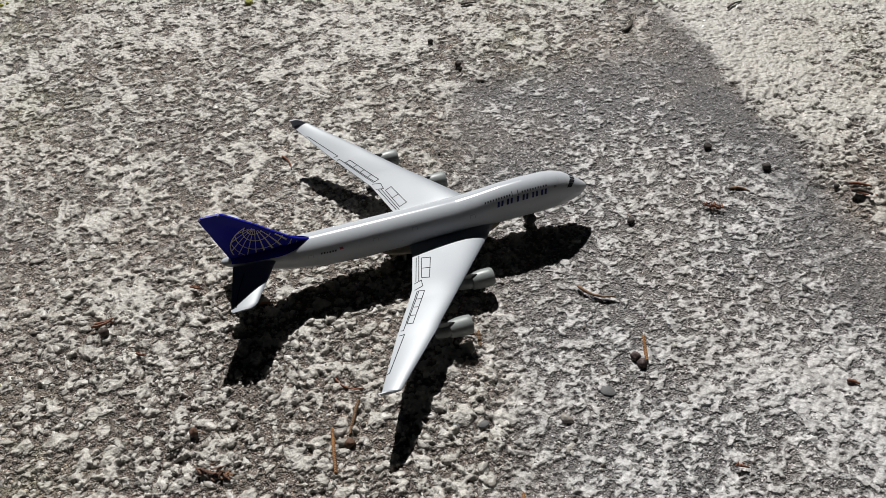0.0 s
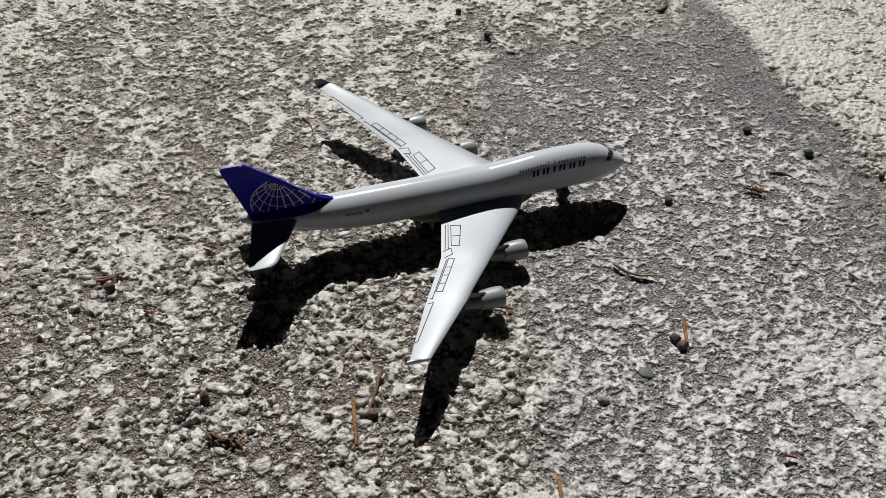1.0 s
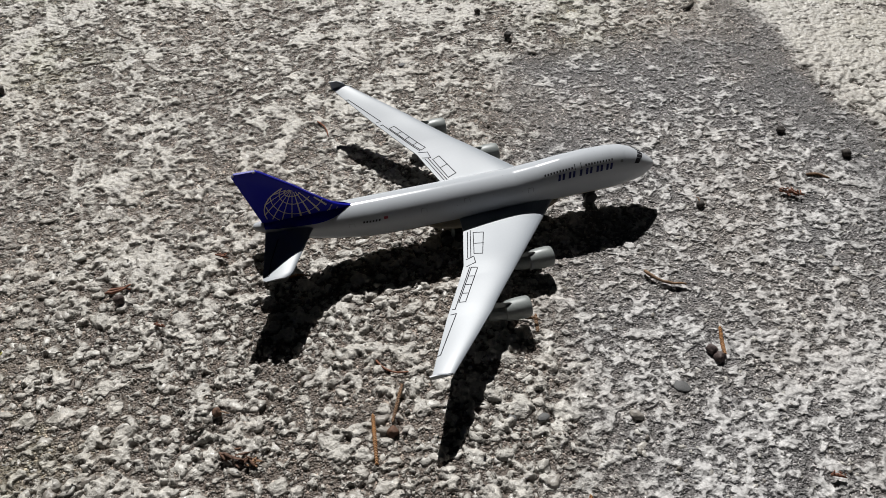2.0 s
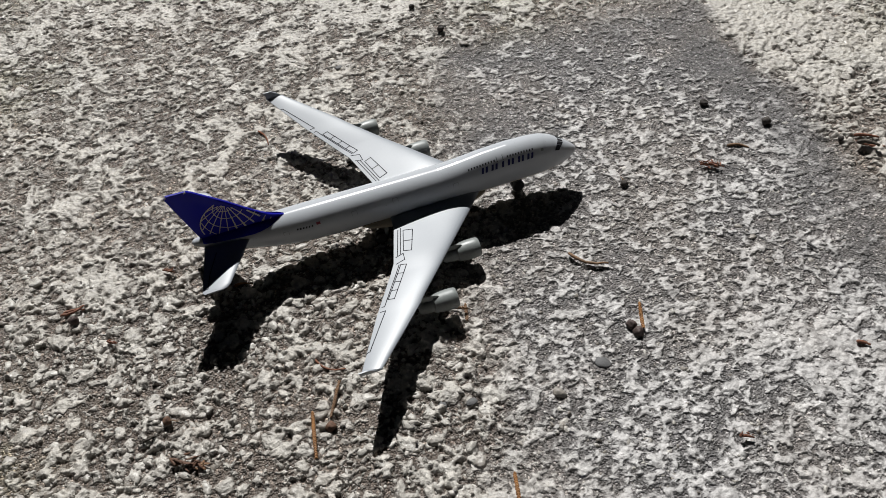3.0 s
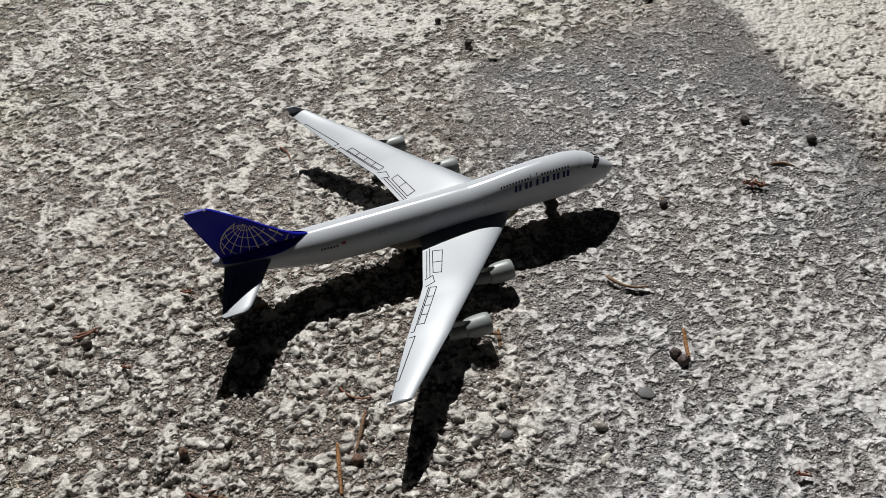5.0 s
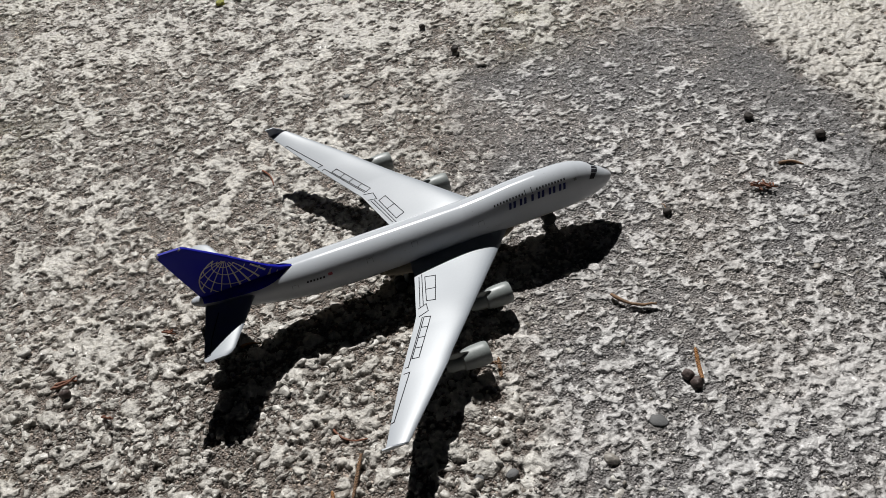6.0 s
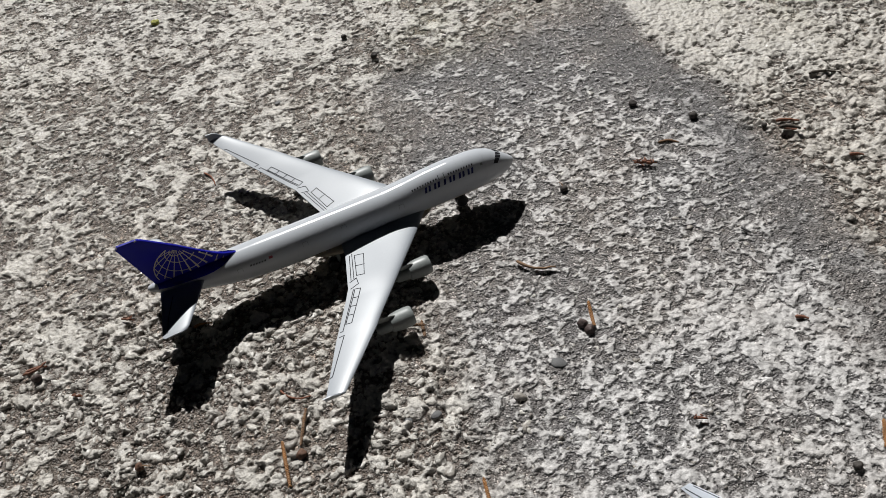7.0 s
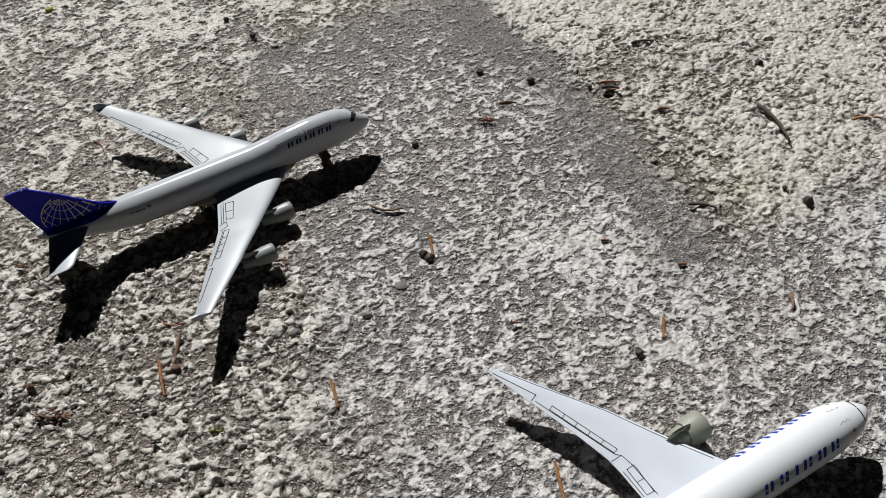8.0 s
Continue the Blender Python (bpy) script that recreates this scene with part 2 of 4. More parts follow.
def loft(rings, cap=True, closed=True):
    """Faces and vertices over rings with the same number of points."""
    n = len(rings[0])
    verts = [p for r in rings for p in r]
    faces = []
    for i in range(len(rings) - 1):
        for j in range(n if closed else n - 1):
            k = (j + 1) % n
            faces.append((i * n + j, i * n + k, (i + 1) * n + k, (i + 1) * n + j))
    if cap:
        faces.append(tuple(range(n - 1, -1, -1)))
        faces.append(tuple((len(rings) - 1) * n + j for j in range(n)))
    return verts, faces


def joined(pieces):
    verts, faces = [], []
    for v, f in pieces:
        o = len(verts)
        verts += list(v)
        faces += [tuple(i + o for i in q) for q in f]
    return verts, faces


def tube(points, radii, sides=8):
    """A tapered bent rod along points."""
    pts = [Vector(p) for p in points]
    rings = []
    for i, p in enumerate(pts):
        d = (pts[min(i + 1, len(pts) - 1)] - pts[max(i - 1, 0)]).normalized()
        u = d.cross(Vector((0, 0, 1)))
        u = u.normalized() if u.length > 0.1 else d.cross(Vector((0, 1, 0))).normalized()
        w = d.cross(u).normalized()
        rings.append([tuple(p + radii[i] * (math.cos(a) * u + math.sin(a) * w)) for a in (2 * math.pi * k / sides for k in range(sides))])
    return loft(rings)


def turned(profile, axis_x, y, z, sides=32):
    """A body turned about the x axis, from (x, radius) pairs."""
    rings = [[(axis_x + x, y + r * math.cos(a), z + r * math.sin(a)) for a in (2 * math.pi * k / sides for k in range(sides))] for x, r in profile]
    return loft(rings)


def interp(x, table, col):
    xs = [r[0] for r in table]
    return float(np.interp(x, xs, [r[col] for r in table]))


def lump(r, seed, flat=1.0, rough=0.25, rings=7, sides=10):
    """An uneven rounded body round the origin, as vertices and faces in millimetres."""
    verts, faces = [], []
    for i in range(rings + 1):
        th = math.pi * i / rings
        for j in range(sides):
            a = 2 * math.pi * j / sides
            d = Vector((math.sin(th) * math.cos(a), math.sin(th) * math.sin(a), math.cos(th)))
            k = r * (1 + rough * noise.noise(d * 1.3 + Vector((seed * 7.1, seed * 3.3, seed))))
            verts.append((d.x * k, d.y * k, d.z * k * flat))
    for i in range(rings):
        for j in range(sides):
            k = (j + 1) % sides
            faces.append((i * sides + j, (i + 1) * sides + j, (i + 1) * sides + k, i * sides + k))
    return verts, faces


def moved(vf, dx, dy, dz, turn=0.0, sx=1.0, sy=1.0):
    c, s = math.cos(turn), math.sin(turn)
    return [(dx + c * x * sx - s * y * sy, dy + s * x * sx + c * y * sy, dz + z) for x, y, z in vf[0]], vf[1]


# ---- the concrete ----
def hashed(ix, iy, seed):
    h = (ix.astype(np.int64) * 374761393 + iy.astype(np.int64) * 668265263 + seed * 1442695041) & 0xFFFFFFFF
    h = ((h ^ (h >> 13)) * 1274126177) & 0xFFFFFFFF
    h = ((h ^ (h >> 16)) * 2246822519) & 0xFFFFFFFF
    return ((h ^ (h >> 15)) & 0xFFFFFF) / float(0x1000000)


def value_noise(x, y, size, seed):
    u, v = x / size, y / size
    ix, iy = np.floor(u), np.floor(v)
    fx, fy = u - ix, v - iy
    fx, fy = fx * fx * (3 - 2 * fx), fy * fy * (3 - 2 * fy)
    a, b = hashed(ix, iy, seed), hashed(ix + 1, iy, seed)
    c, d = hashed(ix, iy + 1, seed), hashed(ix + 1, iy + 1, seed)
    return (a + (b - a) * fx) * (1 - fy) + (c + (d - c) * fx) * fy


def fractal(x, y, size, seed, octaves=4, gain=0.55):
    total, amp, norm = 0, 1.0, 0
    for k in range(octaves):
        total, norm, amp, size = total + amp * value_noise(x, y, size, seed + 17 * k), norm + amp, amp * gain, size * 0.5
    return total / norm


def domes(x, y, size, seed, lo, hi):
    """Rounded grains scattered one to a cell: their height, 0 to 1."""
    ix, iy = np.floor(x / size), np.floor(y / size)
    best = np.zeros_like(x)
    for dx in (-1, 0, 1):
        for dy in (-1, 0, 1):
            cx, cy = ix + dx, iy + dy
            px, py = (cx + 0.15 + 0.7 * hashed(cx, cy, seed)) * size, (cy + 0.15 + 0.7 * hashed(cx, cy, seed + 1)) * size
            r = size * (lo + (hi - lo) * hashed(cx, cy, seed + 2))
            k = 0.75 + 0.6 * hashed(cx, cy, seed + 3)
            turn = math.pi * hashed(cx, cy, seed + 4)
            ex, ey = x - px, y - py
            u, v = ex * np.cos(turn) + ey * np.sin(turn), ey * np.cos(turn) - ex * np.sin(turn)
            d = 1 - (u / (r * k)) ** 2 - (v * k / r) ** 2
            best = np.maximum(best, np.sqrt(np.maximum(d, 0)) * (0.55 + 0.45 * hashed(cx, cy, seed + 5)))
    return best


def smooth(a, b, x):
    t = np.clip((x - a) / (b - a), 0, 1)
    return t * t * (3 - 2 * t)


def rolling(x, y, size, seed, octaves=3, gain=0.5):
    """Smooth uneven noise, each octave turned against the last, about 0 to 1 round 0.5."""
    total, amp, norm = 0, 1.0, 0
    for k in range(octaves):
        c, q = math.cos(0.7 + 1.9 * k), math.sin(0.7 + 1.9 * k)
        total = total + amp * value_noise(c * x - q * y, q * x + c * y, size, seed + 13 * k)
        norm, amp, size = norm + amp, amp * gain, size * 0.52
    return total / norm


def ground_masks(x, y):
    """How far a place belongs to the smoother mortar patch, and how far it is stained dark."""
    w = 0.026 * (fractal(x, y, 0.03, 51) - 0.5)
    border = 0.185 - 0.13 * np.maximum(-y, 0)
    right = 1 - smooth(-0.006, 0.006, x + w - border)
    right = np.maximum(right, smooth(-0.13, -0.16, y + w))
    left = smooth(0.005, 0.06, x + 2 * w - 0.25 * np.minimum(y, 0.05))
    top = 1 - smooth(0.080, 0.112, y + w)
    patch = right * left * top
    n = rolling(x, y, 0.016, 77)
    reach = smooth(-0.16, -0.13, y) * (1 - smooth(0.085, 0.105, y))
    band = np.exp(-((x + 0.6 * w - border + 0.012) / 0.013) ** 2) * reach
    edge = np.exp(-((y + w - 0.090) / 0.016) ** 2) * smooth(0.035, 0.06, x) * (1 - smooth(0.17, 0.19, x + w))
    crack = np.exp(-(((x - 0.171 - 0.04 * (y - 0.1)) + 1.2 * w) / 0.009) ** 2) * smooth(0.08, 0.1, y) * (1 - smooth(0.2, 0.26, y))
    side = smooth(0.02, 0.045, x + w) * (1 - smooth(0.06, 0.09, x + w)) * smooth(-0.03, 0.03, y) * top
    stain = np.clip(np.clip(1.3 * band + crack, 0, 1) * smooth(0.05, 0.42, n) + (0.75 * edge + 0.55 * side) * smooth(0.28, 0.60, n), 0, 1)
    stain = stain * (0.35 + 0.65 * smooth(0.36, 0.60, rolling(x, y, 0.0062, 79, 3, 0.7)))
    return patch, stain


def ground_height(x, y):
    """Height of the concrete, its cement-skin mask, and the two zone masks."""
    patch, stain = ground_masks(x, y)
    wx, wy = rolling(x, y, 0.0026, 3, 2) - 0.5, rolling(x, y, 0.0026, 4, 2) - 0.5
    qx, qy = x + 0.0022 * wx, y + 0.0022 * wy
    cobbles = domes(qx, qy, 0.0100, 41, 0.04, 0.40)
    lumps = domes(qx, qy, 0.0052, 21, 0.14, 0.52)
    peas = domes(qx, qy, 0.0026, 31, 0.20, 0.54)
    low = fractal(x, y, 0.05, 5, 3) - 0.5
    rag = rolling(x, y, 0.0021, 8, 2, 0.7) - 0.5
    roll = rolling(qx, qy, 0.0044, 61, 4, 0.75)
    drift = rolling(x, y, 0.034, 65, 3) - 0.5
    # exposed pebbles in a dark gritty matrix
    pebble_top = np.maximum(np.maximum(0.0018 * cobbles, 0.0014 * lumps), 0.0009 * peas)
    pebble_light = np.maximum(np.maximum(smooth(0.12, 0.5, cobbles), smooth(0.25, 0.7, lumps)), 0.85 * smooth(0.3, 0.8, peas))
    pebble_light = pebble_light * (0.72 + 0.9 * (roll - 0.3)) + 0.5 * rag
    # worn cement skin, pitted to the matrix
    upper = smooth(-0.02, 0.065, y - 0.12 * x)
    far = smooth(-0.006, 0.008, x - 0.187) * (1 - patch)
    bare = np.exp(-(((x - 0.012) / 0.018) ** 2) - ((y + 0.098) / 0.022) ** 2)
    amount = -0.095 + 0.46 * drift + 0.175 * upper - 0.07 * bare + 0.04 * smooth(-0.08, 0.0, x) + 0.19 * far + 0.06 * smooth(0.09, 0.19, y)
    for cx, cy, size in ((-0.121, -0.079, 0.009), (-0.018, -0.127, 0.019), (0.021, -0.125, 0.011), (0.017, -0.166, 0.012), (-0.118, 0.018, 0.008), (-0.045, -0.032, 0.014), (-0.075, 0.02, 0.016)):
        amount = amount + 0.24 * np.exp(-((x - cx) ** 2 + (y - cy) ** 2) / size**2)
    level = roll + amount + 0.07 * (lumps - 0.3) + 0.06 * (peas - 0.3)
    skin = smooth(0.47, 0.70, level)
    skin_height = 0.0003 + (0.0008 - 0.0004 * upper) * skin + (0.0026 - 0.0012 * np.maximum(upper, far)) * (roll - 0.5) + (0.0005 * peas + 0.0006 * lumps) * (1 - 0.4 * upper)
    sunk = 1 - 0.6 * upper - 0.1 * far
    rough_height = np.maximum(pebble_top * sunk, skin * skin_height) + 0.0006 * rag
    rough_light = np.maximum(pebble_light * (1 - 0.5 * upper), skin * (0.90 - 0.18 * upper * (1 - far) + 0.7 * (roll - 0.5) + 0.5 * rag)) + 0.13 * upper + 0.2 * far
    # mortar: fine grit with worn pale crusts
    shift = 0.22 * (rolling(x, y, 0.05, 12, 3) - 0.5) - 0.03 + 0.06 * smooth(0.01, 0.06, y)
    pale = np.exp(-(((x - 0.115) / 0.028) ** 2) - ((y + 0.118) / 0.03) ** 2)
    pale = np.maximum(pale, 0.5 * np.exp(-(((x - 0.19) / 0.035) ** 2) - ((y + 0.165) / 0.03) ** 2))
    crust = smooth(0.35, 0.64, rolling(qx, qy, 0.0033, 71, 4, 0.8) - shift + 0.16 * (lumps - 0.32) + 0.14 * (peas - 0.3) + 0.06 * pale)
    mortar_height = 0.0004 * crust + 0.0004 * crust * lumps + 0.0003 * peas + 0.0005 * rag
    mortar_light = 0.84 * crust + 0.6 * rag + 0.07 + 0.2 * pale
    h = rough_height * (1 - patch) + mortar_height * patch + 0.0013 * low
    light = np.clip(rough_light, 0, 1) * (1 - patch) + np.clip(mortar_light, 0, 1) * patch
    # a pale scratch scraped across the patch
    along, across = np.clip(x, 0.0921, 0.1063) - x, y + 0.1577 + 0.0006 * (wx - 0.2)
    light = np.maximum(light, 0.85 * np.exp(-(along**2 + across**2) / 0.0007**2))
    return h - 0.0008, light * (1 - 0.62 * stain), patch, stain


def algae_mask(x, y):
    """Faint yellow-green growth in a few places."""
    out = np.zeros_like(x)
    for cx, cy, size, amount in ((0.198, -0.118, 0.014, 0.7), (-0.19, 0.26, 0.05, 0.6), (-0.155, 0.16, 0.03, 0.4), (-0.165, -0.05, 0.025, 0.4), (0.1, 0.13, 0.03, 0.3), (0.26, 0.06, 0.04, 0.3), (0.094, -0.205, 0.011, 0.6)):
        out = np.maximum(out, amount * np.exp(-((x - cx) ** 2 + (y - cy) ** 2) / size**2))
    return out * smooth(0.35, 0.6, fractal(x, y, 0.012, 23))


def graded(lo, hi, step, far):
    core = list(np.arange(lo, hi, step))
    out, d = [], step
    while d < far:
        d *= 1.5
        out.append(d)
    return np.array([lo - v for v in reversed(out)] + core + [hi + v for v in out])


def build_ground():
    gx, gy = graded(-0.215, 0.375, 0.0006, 60.0), graded(-0.225, 0.275, 0.0006, 60.0)
    X, Y = np.meshgrid(gx, gy, indexing="ij")
    Y = Y - 0.46 * X
    h, stone, patch, stain = ground_height(X.ravel(), Y.ravel())
    # beyond the detailed stretch the sheet runs out level and even
    off = np.hypot(np.maximum(np.abs(X.ravel() - 0.08) - 0.295, 0), np.maximum(np.abs((Y + 0.46 * X).ravel() - 0.025) - 0.25, 0))
    fade = 1 - smooth(0.0, 0.12, off)
    h, stone, patch, stain = h * fade, 0.6 + (stone - 0.6) * fade, patch * fade, stain * fade
    nx, ny = X.shape
    verts = np.stack([X.ravel(), Y.ravel(), h], 1)
    idx = np.arange(nx * ny).reshape(nx, ny)
    quads = np.stack([idx[:-1, :-1], idx[1:, :-1], idx[1:, 1:], idx[:-1, 1:]], -1).reshape(-1, 4)
    me = bpy.data.meshes.new("ground")
    me.vertices.add(len(verts))
    me.vertices.foreach_set("co", verts.ravel())
    me.loops.add(quads.size)
    me.loops.foreach_set("vertex_index", quads.ravel())
    me.polygons.add(len(quads))
    me.polygons.foreach_set("loop_start", np.arange(0, quads.size, 4))
    me.update(calc_edges=True)
    me.shade_smooth()
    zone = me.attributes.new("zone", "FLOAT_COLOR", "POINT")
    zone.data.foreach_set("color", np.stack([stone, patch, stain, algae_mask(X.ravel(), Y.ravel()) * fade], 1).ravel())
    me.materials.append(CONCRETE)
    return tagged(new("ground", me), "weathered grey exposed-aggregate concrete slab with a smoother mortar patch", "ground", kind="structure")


def floor_at(x, y):
    return float(ground_height(np.array([x]), np.array([y]))[0][0])


ground = build_ground()


# ---- toy airliners ----
def hull_half(x, table):
    """Belly height, top height and half width of the hull at x, in millimetres."""
    return interp(x, table, 1), interp(x, table, 2), interp(x, table, 3)


def hull_point(x, a, table, out=0.0):
    """A point of the hull: a from 0 (side towards -y) over 90 degrees (top)."""
    zb, zt, hw = hull_half(x, table)
    zc = zb + 0.54 * (zt - zb)
    c, s = math.cos(radians(a)), math.sin(radians(a))
    rz = (zt - zc) if s >= 0 else (zc - zb)
    p = Vector((x, -hw * c, zc + rz * s))
    n = Vector((0, -c / max(hw, 0.1), s / max(rz, 0.1))).normalized()
    return p + out * n


def hull_mesh(table, step=1.0, sides=48):
    xs = sorted({r[0] for r in table} | set(np.arange(table[0][0], table[-1][0], step)))
    return loft([[tuple(hull_point(x, 360.0 * k / sides, table)) for k in range(sides)] for x in xs])


def hull_patch(x0, x1, a0, a1, table, out=0.05, slant=0.0, nx=4, na=4):
    """A thin printed panel lying on the hull, between two stations and two angles."""
    rings = []
    for j in range(na + 1):
        a = a0 + (a1 - a0) * j / na
        rings.append([(x0 + (x1 - x0) * i / nx + slant * j / na, a) for i in range(nx + 1)])
    top = [[tuple(hull_point(x, a, table, out)) for x, a in r] for r in rings]
    low = [[tuple(hull_point(x, a, table, -0.05)) for x, a in r] for r in rings]
    v, f = loft(top, cap=False, closed=False)
    n, m = len(v), nx + 1
    v = v + [p for r in low for p in r]
    rim = [i for i in range(m)] + [j * m + nx for j in range(1, na + 1)] + [na * m + i for i in range(nx - 1, -1, -1)] + [j * m for j in range(na - 1, 0, -1)]
    f = f + [(rim[i], rim[(i + 1) % len(rim)], n + rim[(i + 1) % len(rim)], n + rim[i]) for i in range(len(rim))]
    return v, f


def hull_line(z, x0, x1, width, table, side, out=0.05):
    """A printed line at one height along the hull's flank, climbing towards the tail as the belly does."""
    top, n = [], 40
    for k in range(n + 1):
        x = x0 + (x1 - x0) * k / n
        row = []
        aft = max(-36.0 - x, 0.0)
        climb = 0.1 * aft + 0.0038 * aft * aft
        for zz in (z + climb, z + climb + width):
            zb, zt, hw = hull_half(x, table)
            zc = zb + 0.54 * (zt - zb)
            a = math.degrees(math.asin(max(-1.0, min(1.0, (zz - zc) / ((zt - zc) if zz > zc else (zc - zb))))))
            row += [tuple(hull_point(x, a if side < 0 else 180 - a, table, o)) for o in (out, -0.08)]
        top.append([row[1], row[0], row[2], row[3]])
    return loft(top)


def foil(s):
    """Half thickness of an aerofoil, 1 at its thickest, blunt at the tail."""
    return 2.0 * 5 * (0.2969 * math.sqrt(s) - 0.126 * s - 0.3516 * s * s + 0.2843 * s**3 - 0.1015 * s**4) * 0.98 + 0.12 * s


def wing_row(y, stations):
    """Leading edge, trailing edge, height and half thickness at span y."""
    return tuple(interp(y, stations, k) for k in (1, 2, 3, 4))


def wing_top(x, y, stations):
    le, te, z, th = wing_row(y, stations)
    s = min(max((le - x) / (le - te), 0.0), 1.0)
    return z + th * foil(s)


def wing_mesh(stations, side, n=14):
    rings = []
    ys = sorted({r[0] for r in stations} | set(np.linspace(stations[0][0], stations[-1][0], 14)))
    for y in ys:
        le, te, z, th = wing_row(y, stations)
        ss = [(1 - math.cos(math.pi * k / n)) / 2 for k in range(n + 1)]
        ring = [(le + (te - le) * s, side * y, z + th * foil(s)) for s in ss]
        ring += [(le + (te - le) * s, side * y, z - 0.6 * th * foil(s) - 0.05) for s in reversed(ss[1:])]
        rings.append(ring if side < 0 else ring[::-1])
    return loft(rings)


def wing_line(points, stations, side, width=0.28, rise=0.05):
    """A printed line over the wing's upper face, along (x, y) points."""
    pieces = []
    for (x0, y0), (x1, y1) in zip(points, points[1:]):
        steps = max(2, int(math.hypot(x1 - x0, y1 - y0) / 2))
        d = Vector((x1 - x0, y1 - y0, 0)).normalized() * (width / 2)
        nrm = Vector((-d.y, d.x, 0))
        rings = []
        for k in range(steps + 1):
            x, y = x0 + (x1 - x0) * k / steps, y0 + (y1 - y0) * k / steps
            if k in (0, steps):
                x, y = x + (d.x if k else -d.x), y + (d.y if k else -d.y)
            z = wing_top(x, y, stations)
            ring = [(x + nrm.x, side * (y + nrm.y), z - 0.1), (x + nrm.x, side * (y + nrm.y), z + rise), (x - nrm.x, side * (y - nrm.y), z + rise), (x - nrm.x, side * (y - nrm.y), z - 0.1)]
            rings.append(ring)
        pieces.append(loft(rings))
    return joined(pieces)


def plate_mesh(outline, y0, thick, lean=None):
    """A thin upright fin from an (x, z) outline, thinner at the edge."""
    n = len(outline)
    cx, cz = sum(p[0] for p in outline) / n, sum(p[1] for p in outline) / n
    inner = [(cx + (x - cx) * 0.86, cz + (z - cz) * 0.86) for x, z in outline]
    rings = [[(x, y0 - thick, z) for x, z in inner], [(x, y0 - thick * 0.55, z) for x, z in outline],
             [(x, y0 + thick * 0.55, z) for x, z in outline], [(x, y0 + thick, z) for x, z in inner]]
    return loft(rings)


def engine(parent, x, y, z, r, length, wing_z, mat, pylon_back):
    nac = [(-length, r * 0.45), (-length * 0.93, r * 0.62), (-length * 0.62, r * 0.72), (-length * 0.6, r * 0.86), (-length * 0.35, r * 0.99), (-length * 0.12, r), (-0.4, r * 0.95), (0, r * 0.88), (-0.15, r * 0.8), (-length * 0.1, r * 0.76), (-length * 0.12, 0.3)]
    body = part("engine", *turned(nac, x, y, z), mat, parent)
    part("fan", *turned([(-length * 0.11, r * 0.74), (-length * 0.1, r * 0.74), (-length * 0.1, r * 0.3), (-length * 0.02, 0.1)], x, y, z), INK, body, "dark fan face inside the intake")
    part("exhaust_cone", *turned([(-length * 1.12, 0.15), (-length * 0.98, r * 0.34), (-length * 0.9, r * 0.36)], x, y, z), INK, body)
    sec = []
    for zz, a, b, h in ((z + r * 0.7, -length * 0.34, -length * 0.8, 0.42), (z + r * 1.1, -length * 0.5, -length * 1.0 - pylon_back, 0.4), (wing_z - 0.2, -length * 0.92, -length * 1.05 - pylon_back - 2.0, 0.4)):
        sec.append([(x + a, y, zz), (x + (a + b) / 2, y - h, zz), (x + b, y - h * 0.4, zz), (x + b, y + h * 0.4, zz), (x + (a + b) / 2, y + h, zz)])
    part("pylon", *loft(sec), mat, body)
    return body


def wheel(parent, x, y, r, w):
    prof = [(-w / 2, r * 0.45), (-w / 2, r * 0.86), (-w * 0.3, r), (w * 0.3, r), (w / 2, r * 0.86), (w / 2, r * 0.45)]
    v, f = turned(prof, 0, 0, 0, 20)
    part("wheel", [(x + q[1], y + q[0], r + q[2]) for q in v], f, TYRE, parent)


def name_strokes(parent, table, xs, width, a0, a1, mat, label, flip, slant, worn=()):
    """A row of printed marks, each two upright bars (the third a single bar); worn bars are broken in two."""
    for k, x in enumerate(xs):
        for j, dx in enumerate((0.0,) if k == 2 else (0.0, width * 0.64)):
            mid, end = a0 + (0.42 + 0.07 * ((k + j) % 3)) * (a1 - a0), a1
            spans = ((a0, mid - 1.0), (mid + 1.6, end)) if (k, j) in worn else ((a0, end),)
            for lo, hi in spans:
                lean = slant * (lo - a0) / (a1 - a0)
                part("name_bar", *hull_patch(x + dx + lean, x + dx + lean + width * 0.36, flip(lo), flip(hi), table, slant=slant * (hi - lo) / (a1 - a0)), mat, parent, label)


def block_row(name, parent, table, xs, width, a0, a1, mat, label, slant=0.5):
    for x in xs:
        part(name, *hull_patch(x, x + width, a0, a1, table, slant=slant), mat, parent, label)


JUMBO = [(-76.1, 19.9, 20.7, 0.3), (-75.4, 18.9, 21.5, 1.3), (-73.4, 17.9, 21.9, 2.0), (-68, 15.4, 22.2, 3.4), (-58, 11.9, 22.3, 5.1), (-48, 9.4, 22.3, 6.3), (-36, 7.4, 22.3, 7.0), (-22, 6.6, 22.3, 7.2),
         (18, 6.6, 22.4, 7.2), (27, 6.6, 23.2, 7.2), (36, 6.6, 24.4, 7.2), (46, 6.7, 25.1, 7.2), (56, 6.9, 25.0, 7.0), (61, 7.3, 24.3, 6.6), (65, 7.9, 22.8, 5.9), (69, 8.7, 20.2, 4.8), (72, 9.8, 17.9, 3.6), (74.3, 11.1, 15.9, 2.2), (75.6, 12.3, 14.5, 1.0), (76.0, 13.2, 13.7, 0.3)]
